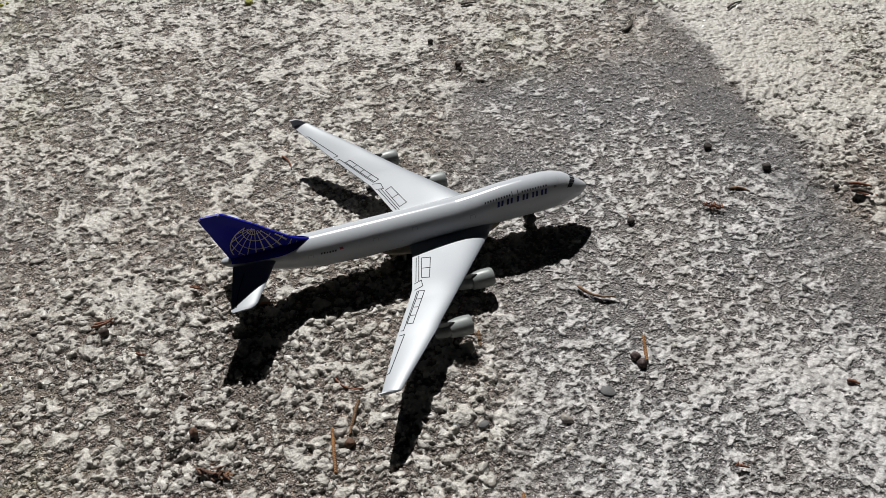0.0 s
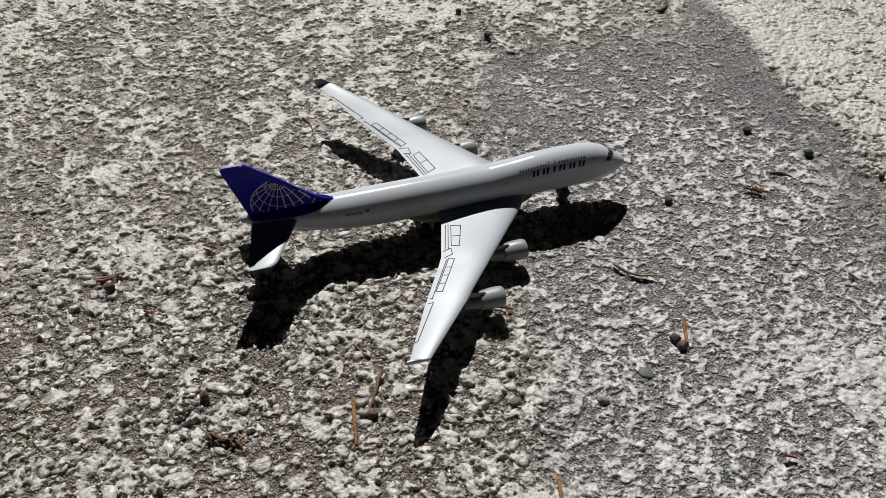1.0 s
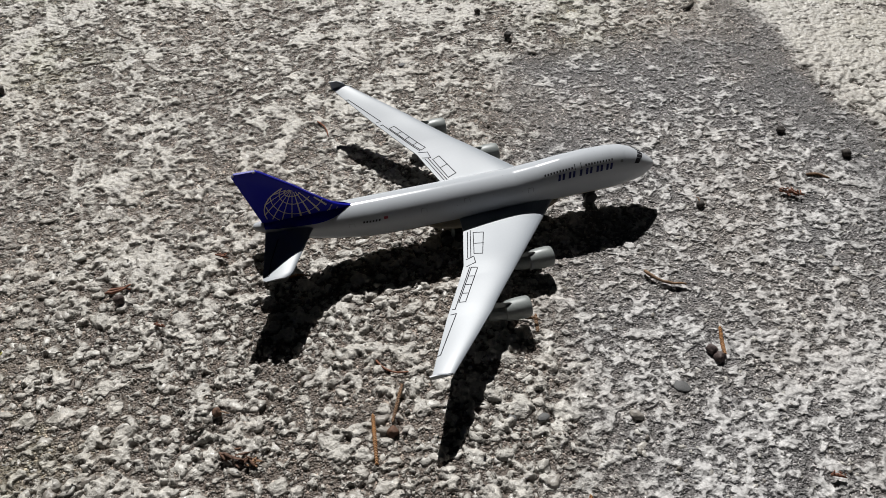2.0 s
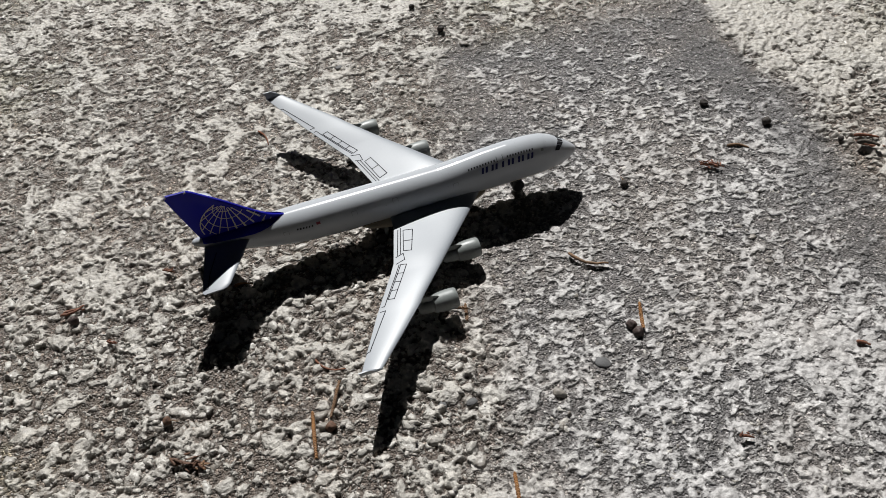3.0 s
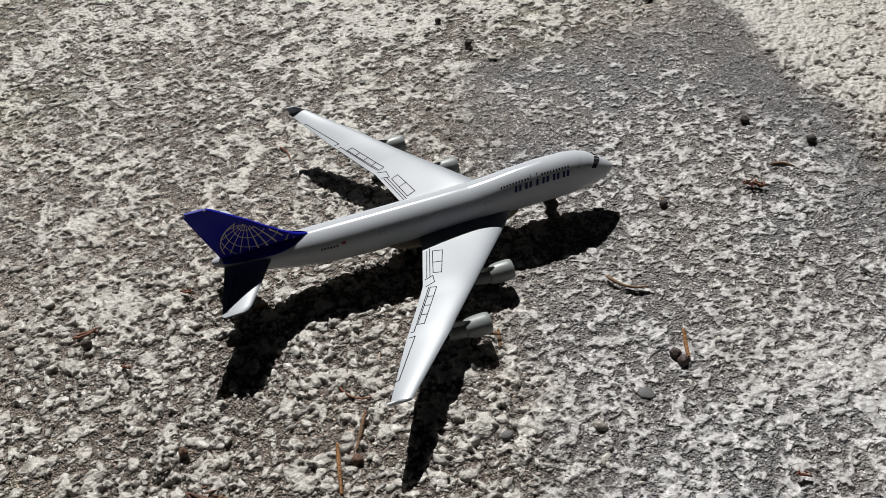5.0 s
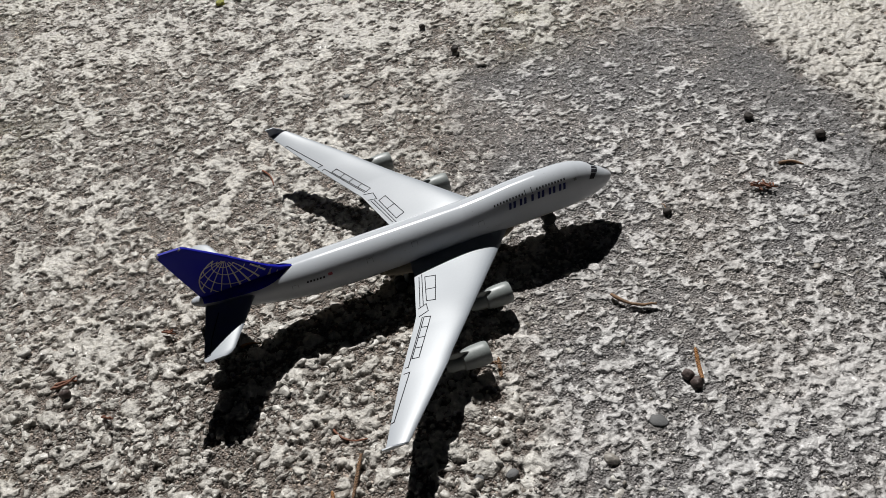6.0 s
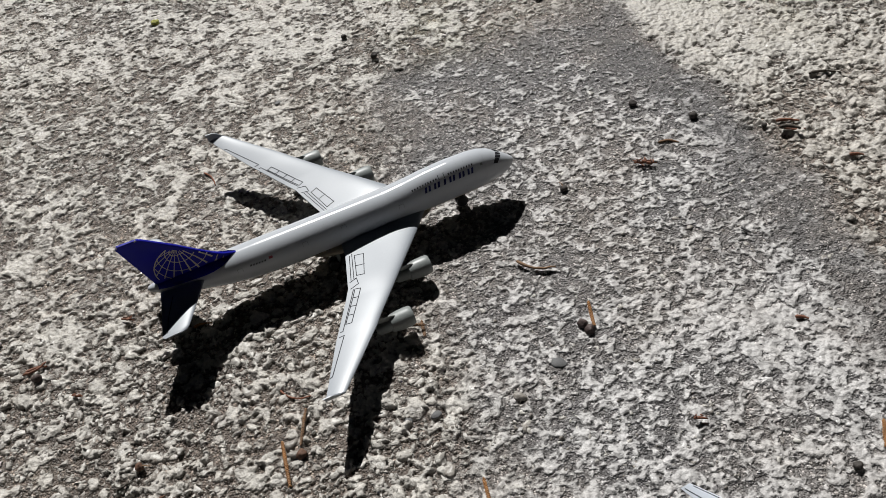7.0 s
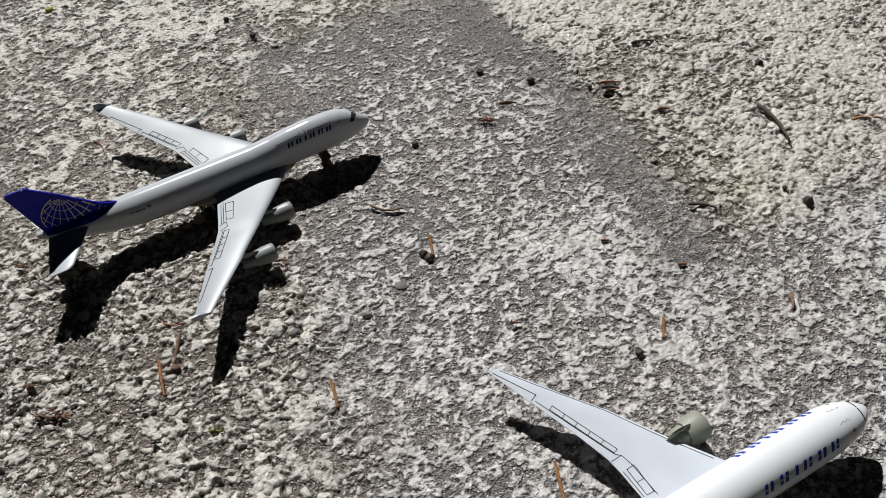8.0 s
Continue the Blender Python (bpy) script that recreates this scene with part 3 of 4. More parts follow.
JUMBO_WING = [(4.0, 34.0, -3.4, 10.4, 1.9), (13.0, 26.6, -4.5, 11.0, 1.6), (30.5, 11.6, -9.8, 12.5, 1.15), (35.6, 7.2, -12.6, 12.75, 1.05), (49.0, -4.1, -20.3, 14.3, 0.85), (53.0, -7.1, -22.6, 14.7, 0.8), (75.2, -26.8, -34.0, 17.3, 0.6)]
JUMBO_TAIL = [(1.5, -54.0, -72.2, 18.8, 1.0), (6.4, -57.0, -72.9, 19.1, 0.9), (23.6, -66.2, -76.0, 19.75, 0.55), (24.8, -67.2, -76.1, 19.8, 0.5), (25.5, -68.8, -75.3, 19.85, 0.35)]


def jumbo():
    base = tagged(new("toy_airliner"), "grey-white die-cast toy jumbo jet with blue tail on concrete", "toy airplane", "toy airliners")
    hull = part("fuselage", *hull_mesh(JUMBO), HULL, base, "glossy grey-white hull with blue paint at the tail", sharp=None)
    rings = []
    for k in range(25):
        u = -1 + k / 12
        r = math.sqrt(max(1 - u * u, 0.004))
        rings.append([(10.5 + 27 * u, 9.6 * r**0.7 * math.cos(a), 8.4 + (3.4 if math.sin(a) > 0 else 2.9) * r * math.sin(a)) for a in (2 * math.pi * j / 28 for j in range(28))])
    part("wing_fairing", *loft(rings), HULL, base, "rounded fairing where the wings meet the hull", sharp=None)
    for side in (-1, 1):
        w = part("wing", *wing_mesh(JUMBO_WING, side), WING, base, "silver-grey wing with black printed panel lines", sharp=35)
        # winglet, leaning out and back
        y = 75.0 * side
        ring0 = [(-27.0, y, 17.6), (-30, y, 18.1), (-34.1, y, 17.6), (-34.1, y + 0.2 * side, 16.8), (-30, y + 0.2 * side, 16.7), (-27.0, y + 0.2 * side, 16.9)]
        ring1 = [(x * 0.74 - 8.9, y + 0.5 * side + (0.5 * side if k > 2 else 0), 18.8) for k, (x, _, z) in enumerate(ring0)]
        ring2 = [(x * 0.46 - 19.1, y + 0.9 * side + (0.45 * side if k > 2 else 0), 20.2) for k, (x, _, z) in enumerate(ring0)]
        part("winglet", *loft([ring0, ring1, ring2]), WING, w)
        lines = [[(1.2, 16.5), (-2.5, 26.9), (-5.3, 25.9), (-2.2, 15.3), (1.2, 16.5)], [(-0.6, 21.9), (-3.8, 20.9)],
                 [(-6.3, 32.9), (-15.2, 47.4), (-17.3, 46.8), (-8.3, 32.1), (-6.3, 32.9)]]
        for k in (0.25, 0.5, 0.75):
            lines.append([(-6.3 - 8.9 * k, 32.9 + 14.5 * k), (-8.3 - 9.0 * k, 32.1 + 14.7 * k)])
        lines += [[(-4.0, 14.4), (-8.0, 27.1)], [(-2.8, 13.8), (-6.8, 27.0)], [(-5.8, 27.1), (-6.2, 30.3), (-9.6, 31.2)], [(-5.8, 27.1), (-8.8, 27.9)],
                  [(-8.9, 32.0), (-19.4, 49.5), (-20.3, 49.3)], [(-21.4, 51.4), (-19.6, 51.5), (-29.4, 66.9), (-30.3, 67.1)]]
        part("panel_outline", *joined([wing_line([(x + 0.7, y) for x, y in l], JUMBO_WING, side) for l in lines]), INK, w, "thin black printed flap outlines")
        engine(base, 23.2, 29.6 * side, 7.1, 3.8, 14.5, 12.1, GREY, 2.0)
        engine(base, 7.2, 49.8 * side, 8.2, 3.8, 14.5, 13.9, GREY, 2.0)
        tail = part("tailplane", *wing_mesh(JUMBO_TAIL, side), WING, base, "silver-grey tailplane", sharp=35)
        part("panel_outline", *joined([wing_line(l, JUMBO_TAIL, side, 0.26) for l in ([(-72.4, 17.0), (-74.0, 23.4), (-75.6, 23.6)], [(-68.6, 7.5), (-72.4, 17.0)])]), INK, tail, "thin black printed outlines")
        # main landing gear
        for gx, gy in ((-6.0, 6.0), (4.0, 9.0)):
            leg = part("landing_gear", *tube([(gx, gy * side, 9.5), (gx, gy * side, 2.4)], [0.9, 0.8]), GREY, base)
            for dx in (-2.4, 2.4):
                for dy in (-1.2, 1.2):
                    wheel(leg, gx + dx, gy * side + dy, 2.1, 1.5)
        # printed bars, windows and doors on this flank
        flip = (lambda a: a) if side < 0 else (lambda a: 180 - a)
        name_strokes(hull, JUMBO, [33.6, 37.6, 41.9, 44.3, 48.5, 52.4], 2.5, 27, 43, NAVY, "navy printed bar on the hull", flip, 0.5)
        block_row("window_mark", hull, JUMBO, [28.8 + 1.15 * k for k in range(10)] + [44.6 + 1.15 * k for k in range(10)], 0.55, flip(49), flip(55), INK, "small dark printed cabin window", 0.1)
        for x in (40.5, 42.9):
            part("door_line", *hull_patch(x, x + 0.22, flip(46), flip(62), JUMBO), INK, hull)
        block_row("mark_bar", hull, JUMBO, [-39.0 + 1.1 * k for k in range(6)], 0.6, flip(22), flip(28), INK, "tiny black printed bar", 0.2)
        part("flag_mark", *hull_patch(-31.5, -30.0, flip(25), flip(33), JUMBO), RED, hull, "small red and dark printed rectangle")
        for x, a in ((-44, 12), (-2, 26), (22, 16), (-18, 22)):
            for dx, da, ww, hh in ((0, 0, 0.16, 12), (2.0, 0, 0.16, 12), (0, 12, 2.0, 1.2)):
                part("door_line", *hull_patch(x + dx, x + dx + ww, flip(a + da), flip(a + da + hh), JUMBO, out=0.02), GREY, hull)
        for x0, x1, a0, a1, lean in ((64.6, 66.7, 33, 53, 1.5), (66.2, 68.6, 56, 71, 0.9), (67.2, 69.5, 74, 87, 0.4)):
            part("cockpit_window", *hull_patch(x0, x1, flip(a0), flip(a1), JUMBO, out=0.06, slant=lean), INK, hull, "black cockpit window")
        part("cheat_line", *hull_line(10.5, 18.0, 71.0, 0.22, JUMBO, side), GOLD, hull, "thin dull gold printed line")
        part("seam_line", *hull_line(10.3, -62.0, -8.0, 0.24, JUMBO, side, 0.03), INK, hull, "thin dark casting seam")
        block_row("nose_mark", hull, JUMBO, [58.6], 1.1, flip(40), flip(48), GREY, "tiny grey printed mark", 0.1)
    # fin
    edge = [(-71.9, 19.5), (-79.3, 44.0), (-78.5, 45.1), (-71.6, 45.0), (-70.0, 44.0), (-60.5, 36.2), (-54.5, 30.6), (-49.5, 26.2), (-45.5, 23.6), (-41.5, 22.2), (-41.8, 20.0), (-56, 18.5)]
    fin = part("fin", *plate_mesh(edge, 0.0, 0.75), FIN, base, "glossy blue tail fin with a gold line emblem", sharp=30)
    for worn in ([(-79.2, 43.8), (-79.0, 44.6), (-78.6, 45.1), (-78.3, 44.6)], [(-72.6, 44.3), (-72.5, 44.9), (-71.8, 45.07), (-71.4, 44.7)]):
        part("worn_chip", *plate_mesh(worn, 0.0, 0.62), WORN, fin, "paint chipped to bare metal")
    # emblem on both faces: rings round a pole near the leading edge, and rays that cross them
    pole = Vector((-60.8, 35.4))
    for side in (-1, 1):
        lines = []
        for k, (rx, rz) in enumerate(((2.8, 2.1), (5.3, 4.9), (9.1, 8.7), (12.0, 12.6)), 1):
            cx, cz = -61.7 + 0.8 * k, 34.7 - 0.85 * k
            lines.append((0.13, 0.13, [(cx + rx * math.cos(radians(q)), cz + rz * math.sin(radians(q))) for q in range(140, 372, 7)]))
        lines.append((0.2, 0.2, [(-57.9 + 13.3 * math.cos(radians(q)), 26.6 + 10.8 * math.sin(radians(q))) for q in range(112, 200, 6)]))
        for k in range(11):
            a0 = radians(188 + 15.0 * k)
            ray = [(pole.x + d * math.cos(a0 + 0.012 * d * (5 - k) / 5), pole.y + 0.97 * d * math.sin(a0 + 0.012 * d * (5 - k) / 5)) for d in np.linspace(1.1, 15.0, 15)]
            lines.append((0.10, 0.34 if k > 5 else 0.18, ray))
        for k in range(2):
            lines.append((0.16, 0.16, [(-48.7 + 2.2 * k, 24.4 - 1.3 * k), (-49.5 + 2.2 * k, 21.9 - 0.2 * k)]))
        pieces = []
        for w0, w1, l in lines:
            n_all = max(len(l) - 2, 1)
            for i, ((x0, z0), (x1, z1)) in enumerate(zip(l, l[1:])):
                inside = all(21.2 < z < 22.3 + (-43.5 - x) * 0.7 and ((x + 57.9) / 13.5) ** 2 + ((z - 26.6) / 11.0) ** 2 < 1.0 for x, z in ((x0, z0), (x1, z1)))
                d = Vector((x1 - x0, z1 - z0))
                if not inside or d.length < 0.01:
                    continue
                n = Vector((-d.y, d.x)).normalized() * (w0 + (w1 - w0) * i / n_all)
                y0, y1 = side * 0.4, side * 0.83
                pieces.append(loft([[(x0 + n.x, y0, z0 + n.y), (x0 + n.x, y1, z0 + n.y), (x0 - n.x, y1, z0 - n.y), (x0 - n.x, y0, z0 - n.y)],
                                    [(x1 + n.x, y0, z1 + n.y), (x1 + n.x, y1, z1 + n.y), (x1 - n.x, y1, z1 - n.y), (x1 - n.x, y0, z1 - n.y)]]))
        part("emblem", *joined(pieces), GOLD, fin, "pale gold line emblem like a gridded ball", smooth=False)
    gear = part("nose_gear", *tube([(51.5, 0, 9.5), (51.0, 0, 2.0)], [1.9, 1.6]), TYRE, base)
    for dy in (-1.3, 1.3):
        wheel(gear, 51.0, dy, 2.5, 1.7)
    return base


TWIN_CENTRE = -229.6
TWIN = [(-79, 19.6, 20.2, 0.4), (-76, 17.6, 21.4, 1.8), (-60, 12.0, 22.6, 4.8), (-40, 7.4, 23.0, 7.4), (-28, 6.4, 23.0, 8.2), (45, 6.4, 23.0, 8.2), (55, 6.6, 23.0, 8.1), (62, 7.0, 22.5, 7.8), (68, 7.8, 21.3, 6.9), (73, 9.2, 19.0, 5.4), (76.5, 10.8, 16.9, 3.6), (78.8, 12.4, 15.2, 1.7), (79.6, 13.4, 14.2, 0.5)]
TWIN_WING = [(4.0, 36.5, 1.8, 6.6, 1.7), (12.2, 31.1, 0.9, 7.2, 1.5), (15.1, 29.2, 0.7, 7.5, 1.4), (24.9, 22.4, 0.0, 8.4, 1.15), (30.6, 18.8, -0.8, 8.9, 1.0), (44.5, 10.2, -5.0, 10.1, 0.8), (59.4, -0.8, -10.4, 11.4, 0.62), (65.9, -5.4, -12.8, 11.9, 0.55), (77.4, -13.8, -17.2, 13.0, 0.4)]
TWIN_TAIL = [(1.0, -58, -74, 16.4, 0.9), (27.0, -72, -79, 18.6, 0.5)]


def twin():
    base = tagged(new("toy_airliner"), "glossy white die-cast toy twin-engined jet with scuffed blue print", "toy airplane", "toy airliners")
    hull = part("fuselage", *hull_mesh(TWIN), HULL_WHITE, base, "glossy white hull with scuffs", sharp=None)
    for side in (-1, 1):
        w = part("wing", *wing_mesh(TWIN_WING, side), WING_GREY, base, "bluish grey wing with black printed panel lines", sharp=35)
        lines = [[(-13.6, 76.2), (-6.6, 66.2), (8.8, 45.2), (20.6, 25.4), (28.6, 13.4)], [(-16.1, 76.6), (-7.9, 61.8), (-10.3, 60.9)], [(-9.3, 59.8), (2.2, 30.6)],
                 [(-5.5, 55.6), (3.9, 31.7), (2.3, 31.2), (-7.0, 54.8), (-5.5, 55.6)], [(2.2, 30.6), (3.7, 29.3), (-0.3, 29.3)], [(3.7, 29.3), (4.6, 25.6), (5.6, 13.0)],
                 [(5.2, 24.6), (5.2, 14.3), (2.6, 14.6), (2.3, 24.5), (5.2, 24.6)], [(5.2, 19.4), (2.5, 19.4)], [(0.9, 24.5), (1.5, 14.7)]]
        for k in (0.2, 0.4, 0.6, 0.8):
            lines.append([(-5.5 + 9.4 * k, 55.6 - 23.9 * k), (-7.0 + 9.3 * k, 54.8 - 23.6 * k)])
        part("panel_outline", *joined([wing_line(l, TWIN_WING, side, 0.24) for l in lines]), INK, w, "thin black printed flap outlines")
        engine(base, 35.2, 25.8 * side, 6.4, 5.2, 13.5, 8.4, OLIVE, 0.5)
        part("tailplane", *wing_mesh(TWIN_TAIL, side), WING_GREY, base, sharp=35)
        leg = part("landing_gear", *tube([(-2, 9 * side, 8.0), (-2, 9 * side, 2.0)], [0.9, 0.8]), GREY, base)
        for dx in (-2.4, 2.4):
            for dy in (-1.2, 1.2):
                wheel(leg, -2 + dx, 9 * side + dy, 2.1, 1.5)
        flip = (lambda a: a) if side < 0 else (lambda a: 180 - a)
        name_strokes(hull, TWIN, [28.0, 34.0, 40.2, 43.6, 49.6, 55.2], 3.4, 24, 47, BRIGHT, "scuffed blue printed bar on the hull", flip, 0.8, ((0, 0), (1, 0), (1, 1), (3, 1), (4, 0), (5, 1)))
        part("windscreen", *hull_patch(73.6, 74.3, flip(30), flip(88), TWIN), INK, hull, "thin black windscreen band")
        block_row("door_mark", hull, TWIN, [66.0], 1.2, flip(34), flip(44), GREY, "small grey door outline", 0.1)
        for k in range(7):
            part("nose_scuff", *hull_patch(62.5 + 0.7 * k, 63.0 + 0.7 * k, flip(68 + 2 * (k % 3)), flip(69.5 + 2 * (k % 3)), TWIN), GREY, hull, "tiny grey scuff")
    edge = [(-70, 19.0), (-80, 44.0), (-72, 44.6), (-54, 22.0), (-52, 20.5), (-56, 17)]
    part("fin", *plate_mesh(edge, 0.0, 0.8), FIN, base, "glossy blue tail fin", sharp=30)
    gear = part("nose_gear", *tube([(56, 0, 8.0), (56, 0, 2.0)], [1.0, 0.9]), TYRE, base)
    for dy in (-1.1, 1.1):
        wheel(gear, 56, dy, 1.9, 1.5)
    return base


airliner = jumbo()
# it leans a little, one wing low
airliner.matrix_basis = pose(0, 0, 0, 0.55)
second = twin()
second.matrix_basis = pose(0.0656, TWIN_CENTRE * MM, 0)


# ---- litter on the concrete ----
def litter(name, vf, mat, x, y, label, category, group="", sink=0.3, parts=()):
    """A small thing lying at (x, y); its mesh in millimetres round its own middle."""
    base = new(name, mesh_object(name, [(a * MM, b * MM, c * MM) for a, b, c in vf[0]], vf[1], mat))
    base.location = (x, y, floor_at(x, y) - sink * MM)
    tagged(base, label, category, group)
    for pname, pvf, pmat in parts:
        part(pname, *pvf, pmat, base)
    return base


def seed_husk(x, y, r, k, mat=DARK, stalk=False, label="dark round dry seed lying on the concrete"):
    body = moved(lump(r, k, 0.9, 0.4, 10, 14), 0, 0, r * 0.75)
    parts = []
    if stalk:
        a = k * 1.7
        parts.append(("stalk", tube([(0, 0, r), (1.6 * r * math.cos(a), 1.6 * r * math.sin(a), r * 1.4), (2.6 * r * math.cos(a), 2.6 * r * math.sin(a), r * 0.9)], [0.28, 0.22, 0.12], 6), TAN))
    return litter("seed", body, mat, x, y, label, "seed", "fallen seeds", 0.2, parts)


def twig(p, q, r, mat, label, bend=0.12, k=1, knots=True):
    """A dry twig from p to q, metres on the ground, r in millimetres."""
    cx, cy = (p[0] + q[0]) / 2, (p[1] + q[1]) / 2
    dx, dy = (q[0] - p[0]) / MM, (q[1] - p[1]) / MM
    n = 9
    pts, rad = [], []
    for i in range(n):
        u = i / (n - 1)
        side = bend * math.sin(math.pi * u) + 0.03 * noise.noise(Vector((u * 5, k, 2.2)))
        pts.append(((u - 0.5) * dx - side * dy, (u - 0.5) * dy + side * dx, r + 0.35 * abs(noise.noise(Vector((u * 4, k, 7)))) + 0.5))
        rad.append(r * (1.0 - 0.55 * u) * (1 + (0.3 if knots else 0.1) * noise.noise(Vector((u * 9, k * 3.1, 0)))))
    rad[0] *= 0.6
    return litter("twig", tube(pts, rad, 8), mat, cx, cy, label, "twig", "fallen twigs", 0.3)


def sprig(p, q, width, mat, label, k=1):
    """A dry cypress sprig: overlapping scale leaves along a stem."""
    cx, cy = (p[0] + q[0]) / 2, (p[1] + q[1]) / 2
    dx, dy = (q[0] - p[0]) / MM, (q[1] - p[1]) / MM
    length, a = math.hypot(dx, dy), math.atan2(dy, dx)
    stem = tube([((u - 0.5) * dx, (u - 0.5) * dy, 0.9 + 0.3 * math.sin(u * 5 + k)) for u in np.linspace(0, 1, 7)], [0.22] * 7, 6)
    pieces = []
    n = max(5, int(length / 0.8))
    for i in range(n):
        u = (i + 0.5) / n
        for s in (-1, 1):
            w = 0.75 * width * (0.6 + 0.4 * math.sin(math.pi * u)) * 0.5
            scale = moved(lump(0.5, i + s + k, 0.6, 0.5, 4, 6), 0, 0, 0, 0, 1.5, 0.55)
            scale = moved(scale, (u - 0.5) * dx - s * w * 0.55 * math.sin(a), (u - 0.5) * dy + s * w * 0.55 * math.cos(a), 1.0 + 0.3 * math.sin(u * 5 + k), a + s * 0.55)
            pieces.append(scale)
    base = litter("dry_sprig", stem, mat, cx, cy, label, "sprig", "fallen sprigs", 0.3)
    part("scale_leaves", *joined(pieces), mat, base)
    return base


def clump(x, y, size, mat, label, k=1, n=6, angle=-0.55, tip=None):
    """A dry scrap of foliage: a stalk with frayed leaves lying much the same way."""
    rng = random.Random(k)
    pieces = [tube([((u - 0.5) * size * math.cos(angle), (u - 0.5) * size * math.sin(angle), 0.8 + 0.3 * math.sin(4 * u + k)) for u in (0, 0.3, 0.6, 1)], [0.35, 0.5, 0.45, 0.2], 7)]
    for i in range(2 * n):
        a, l = angle + rng.gauss(0, 0.75), size * rng.uniform(0.10, 0.32)
        u, v = rng.uniform(-0.45, 0.42) * size, rng.gauss(0, 0.085) * size
        ox, oy = u * math.cos(angle) - v * math.sin(angle), u * math.sin(angle) + v * math.cos(angle)
        flake = moved(lump(0.5, k * 13 + i, 0.5, 1.3, 4, 7), 0, 0, 0, 0, l, 0.35 + 0.16 * l)
        tilt = rng.uniform(-0.35, 0.35)
        flake = ([(fx, fy, fz + tilt * fx) for fx, fy, fz in flake[0]], flake[1])
        pieces.append(moved(flake, ox, oy, 0.7 + rng.uniform(0, 1.3), a))
    base = litter("leaf_scrap", joined(pieces), mat, x, y, label, "leaf litter", "leaf scraps", -0.4)
    if tip:
        fray = []
        for i in range(7):
            a, u, v = angle + rng.gauss(0, 0.6), size * rng.uniform(0.25, 0.55), size * rng.uniform(-0.1, 0.12)
            flake = moved(lump(0.5, k * 7 + i, 0.5, 0.8, 4, 7), 0, 0, 0, 0, size * rng.uniform(0.1, 0.22), 0.8)
            fray.append(moved(flake, u * math.cos(angle) - v * math.sin(angle), u * math.sin(angle) + v * math.cos(angle), 0.8 + rng.uniform(0, 0.8), a))
        part("frayed_tip", *joined(fray), tip, base, "tan frayed tip")
    return base


def pebble(x, y, r, k, mat=PEBBLE, flat=0.28, label="smooth slate-grey pebble lying on the concrete"):
    return litter("pebble", moved(lump(r, k, flat, 0.25, 10, 14), 0, 0, r * flat * 0.7, k * 1.1, 1.2, 0.85), mat, x, y, label, "pebble", "loose pebbles", 0.3)


# berries with a golden sprig
seed_husk(0.0609, -0.0790, 1.75, 3, BERRY, False, "brown berry lying beside a golden sprig")
seed_husk(0.0618, -0.0824, 1.85, 4, BERRY, False, "brown berry lying beside a golden sprig")
sprig((0.0680, -0.0713), (0.0640, -0.0819), 1.5, GOLDLEAF, "golden dry cypress sprig beside two berries", 2)
for i, (x, y, r, st) in enumerate([(0.1475, 0.0180, 1.7, False), (0.1643, -0.0040, 1.9, False), (0.0916, -0.0147, 1.6, True), (0.0597, 0.1189, 1.9, False), (0.2664, -0.0578, 2.1, False),
                                   (0.2131, -0.1426, 2.1, False), (0.1046, -0.1667, 1.4, False), (-0.1726, 0.1387, 2.0, False), (0.1197, 0.1815, 1.9, False), (0.2205, 0.1343, 2.0, False), (0.1598, 0.1852, 1.9, False),
                                   (0.0528, 0.1453, 1.4, False), (0.2111, -0.1314, 1.1, False), (0.1850, -0.0260, 1.2, False)]):
    seed_husk(x, y, r, i + 10, DARK, st)
seed_husk(-0.1252, -0.0030, 1.8, 31, BERRY, False, "brown berry lying beside a rusty twig")
twig((-0.1290, 0.0030), (-0.1215, 0.0020), 0.7, RUST, "short rusty-brown dry twig beside a berry", 0.1, 3)
seed_husk(-0.0475, -0.0798, 1.8, 32, UMBER, False, "reddish-brown dry bud with a thin stem")
sprig((-0.0468, -0.0765), (-0.0405, -0.0640), 1.1, TAN, "scaly tan stem leading to a dry bud", 4)
twig((0.0546, -0.0412), (0.0660, -0.0512), 0.75, TAN, "curved tan-brown dry twig", -0.14, 5)
clump(0.1288, -0.0192, 9.5, RUST, "rust-red curled dry leaf scrap on the concrete", 6, 10)
twig((0.1415, -0.0105), (0.1490, -0.0150), 0.7, TAN, "short ochre dry twig on concrete", 0.15, 7)
twig((0.1912, -0.0262), (0.1994, -0.0312), 0.75, RUST, "reddish dry twig lying with two others", 0.08, 8)
twig((0.1905, -0.0290), (0.1985, -0.0362), 0.7, RUST, "reddish dry twig lying with two others", -0.12, 41)
twig((0.1878, -0.0318), (0.1945, -0.0372), 1.1, BARK, "dark thick dry twig beside reddish twigs", 0.15, 42)
clump(-0.0935, -0.0760, 12.5, UMBER, "frayed brown dry leaf scrap with a tan tip", 9, 11, -0.6, TAN)
seed_husk(-0.0978, -0.0585, 1.5, 33, UMBER, True, "small brown bud with a stalk")
clump(-0.1040, -0.0625, 7.0, BARK, "dark dry leaf scrap on concrete", 43, 6, 0.1)
twig((-0.1300, 0.0015), (-0.1212, 0.0035), 0.6, RUST, "short rusty-brown dry twig beside a berry", -0.1, 44)
sprig((-0.0519, -0.0718), (-0.0547, -0.0890), 1.3, GOLDLEAF, "golden dry cypress sprig lying on grit", 5)
sprig((0.0016, -0.1160), (-0.0014, -0.1284), 1.4, GOLDLEAF, "golden dry cypress sprig lying on grit", 6)
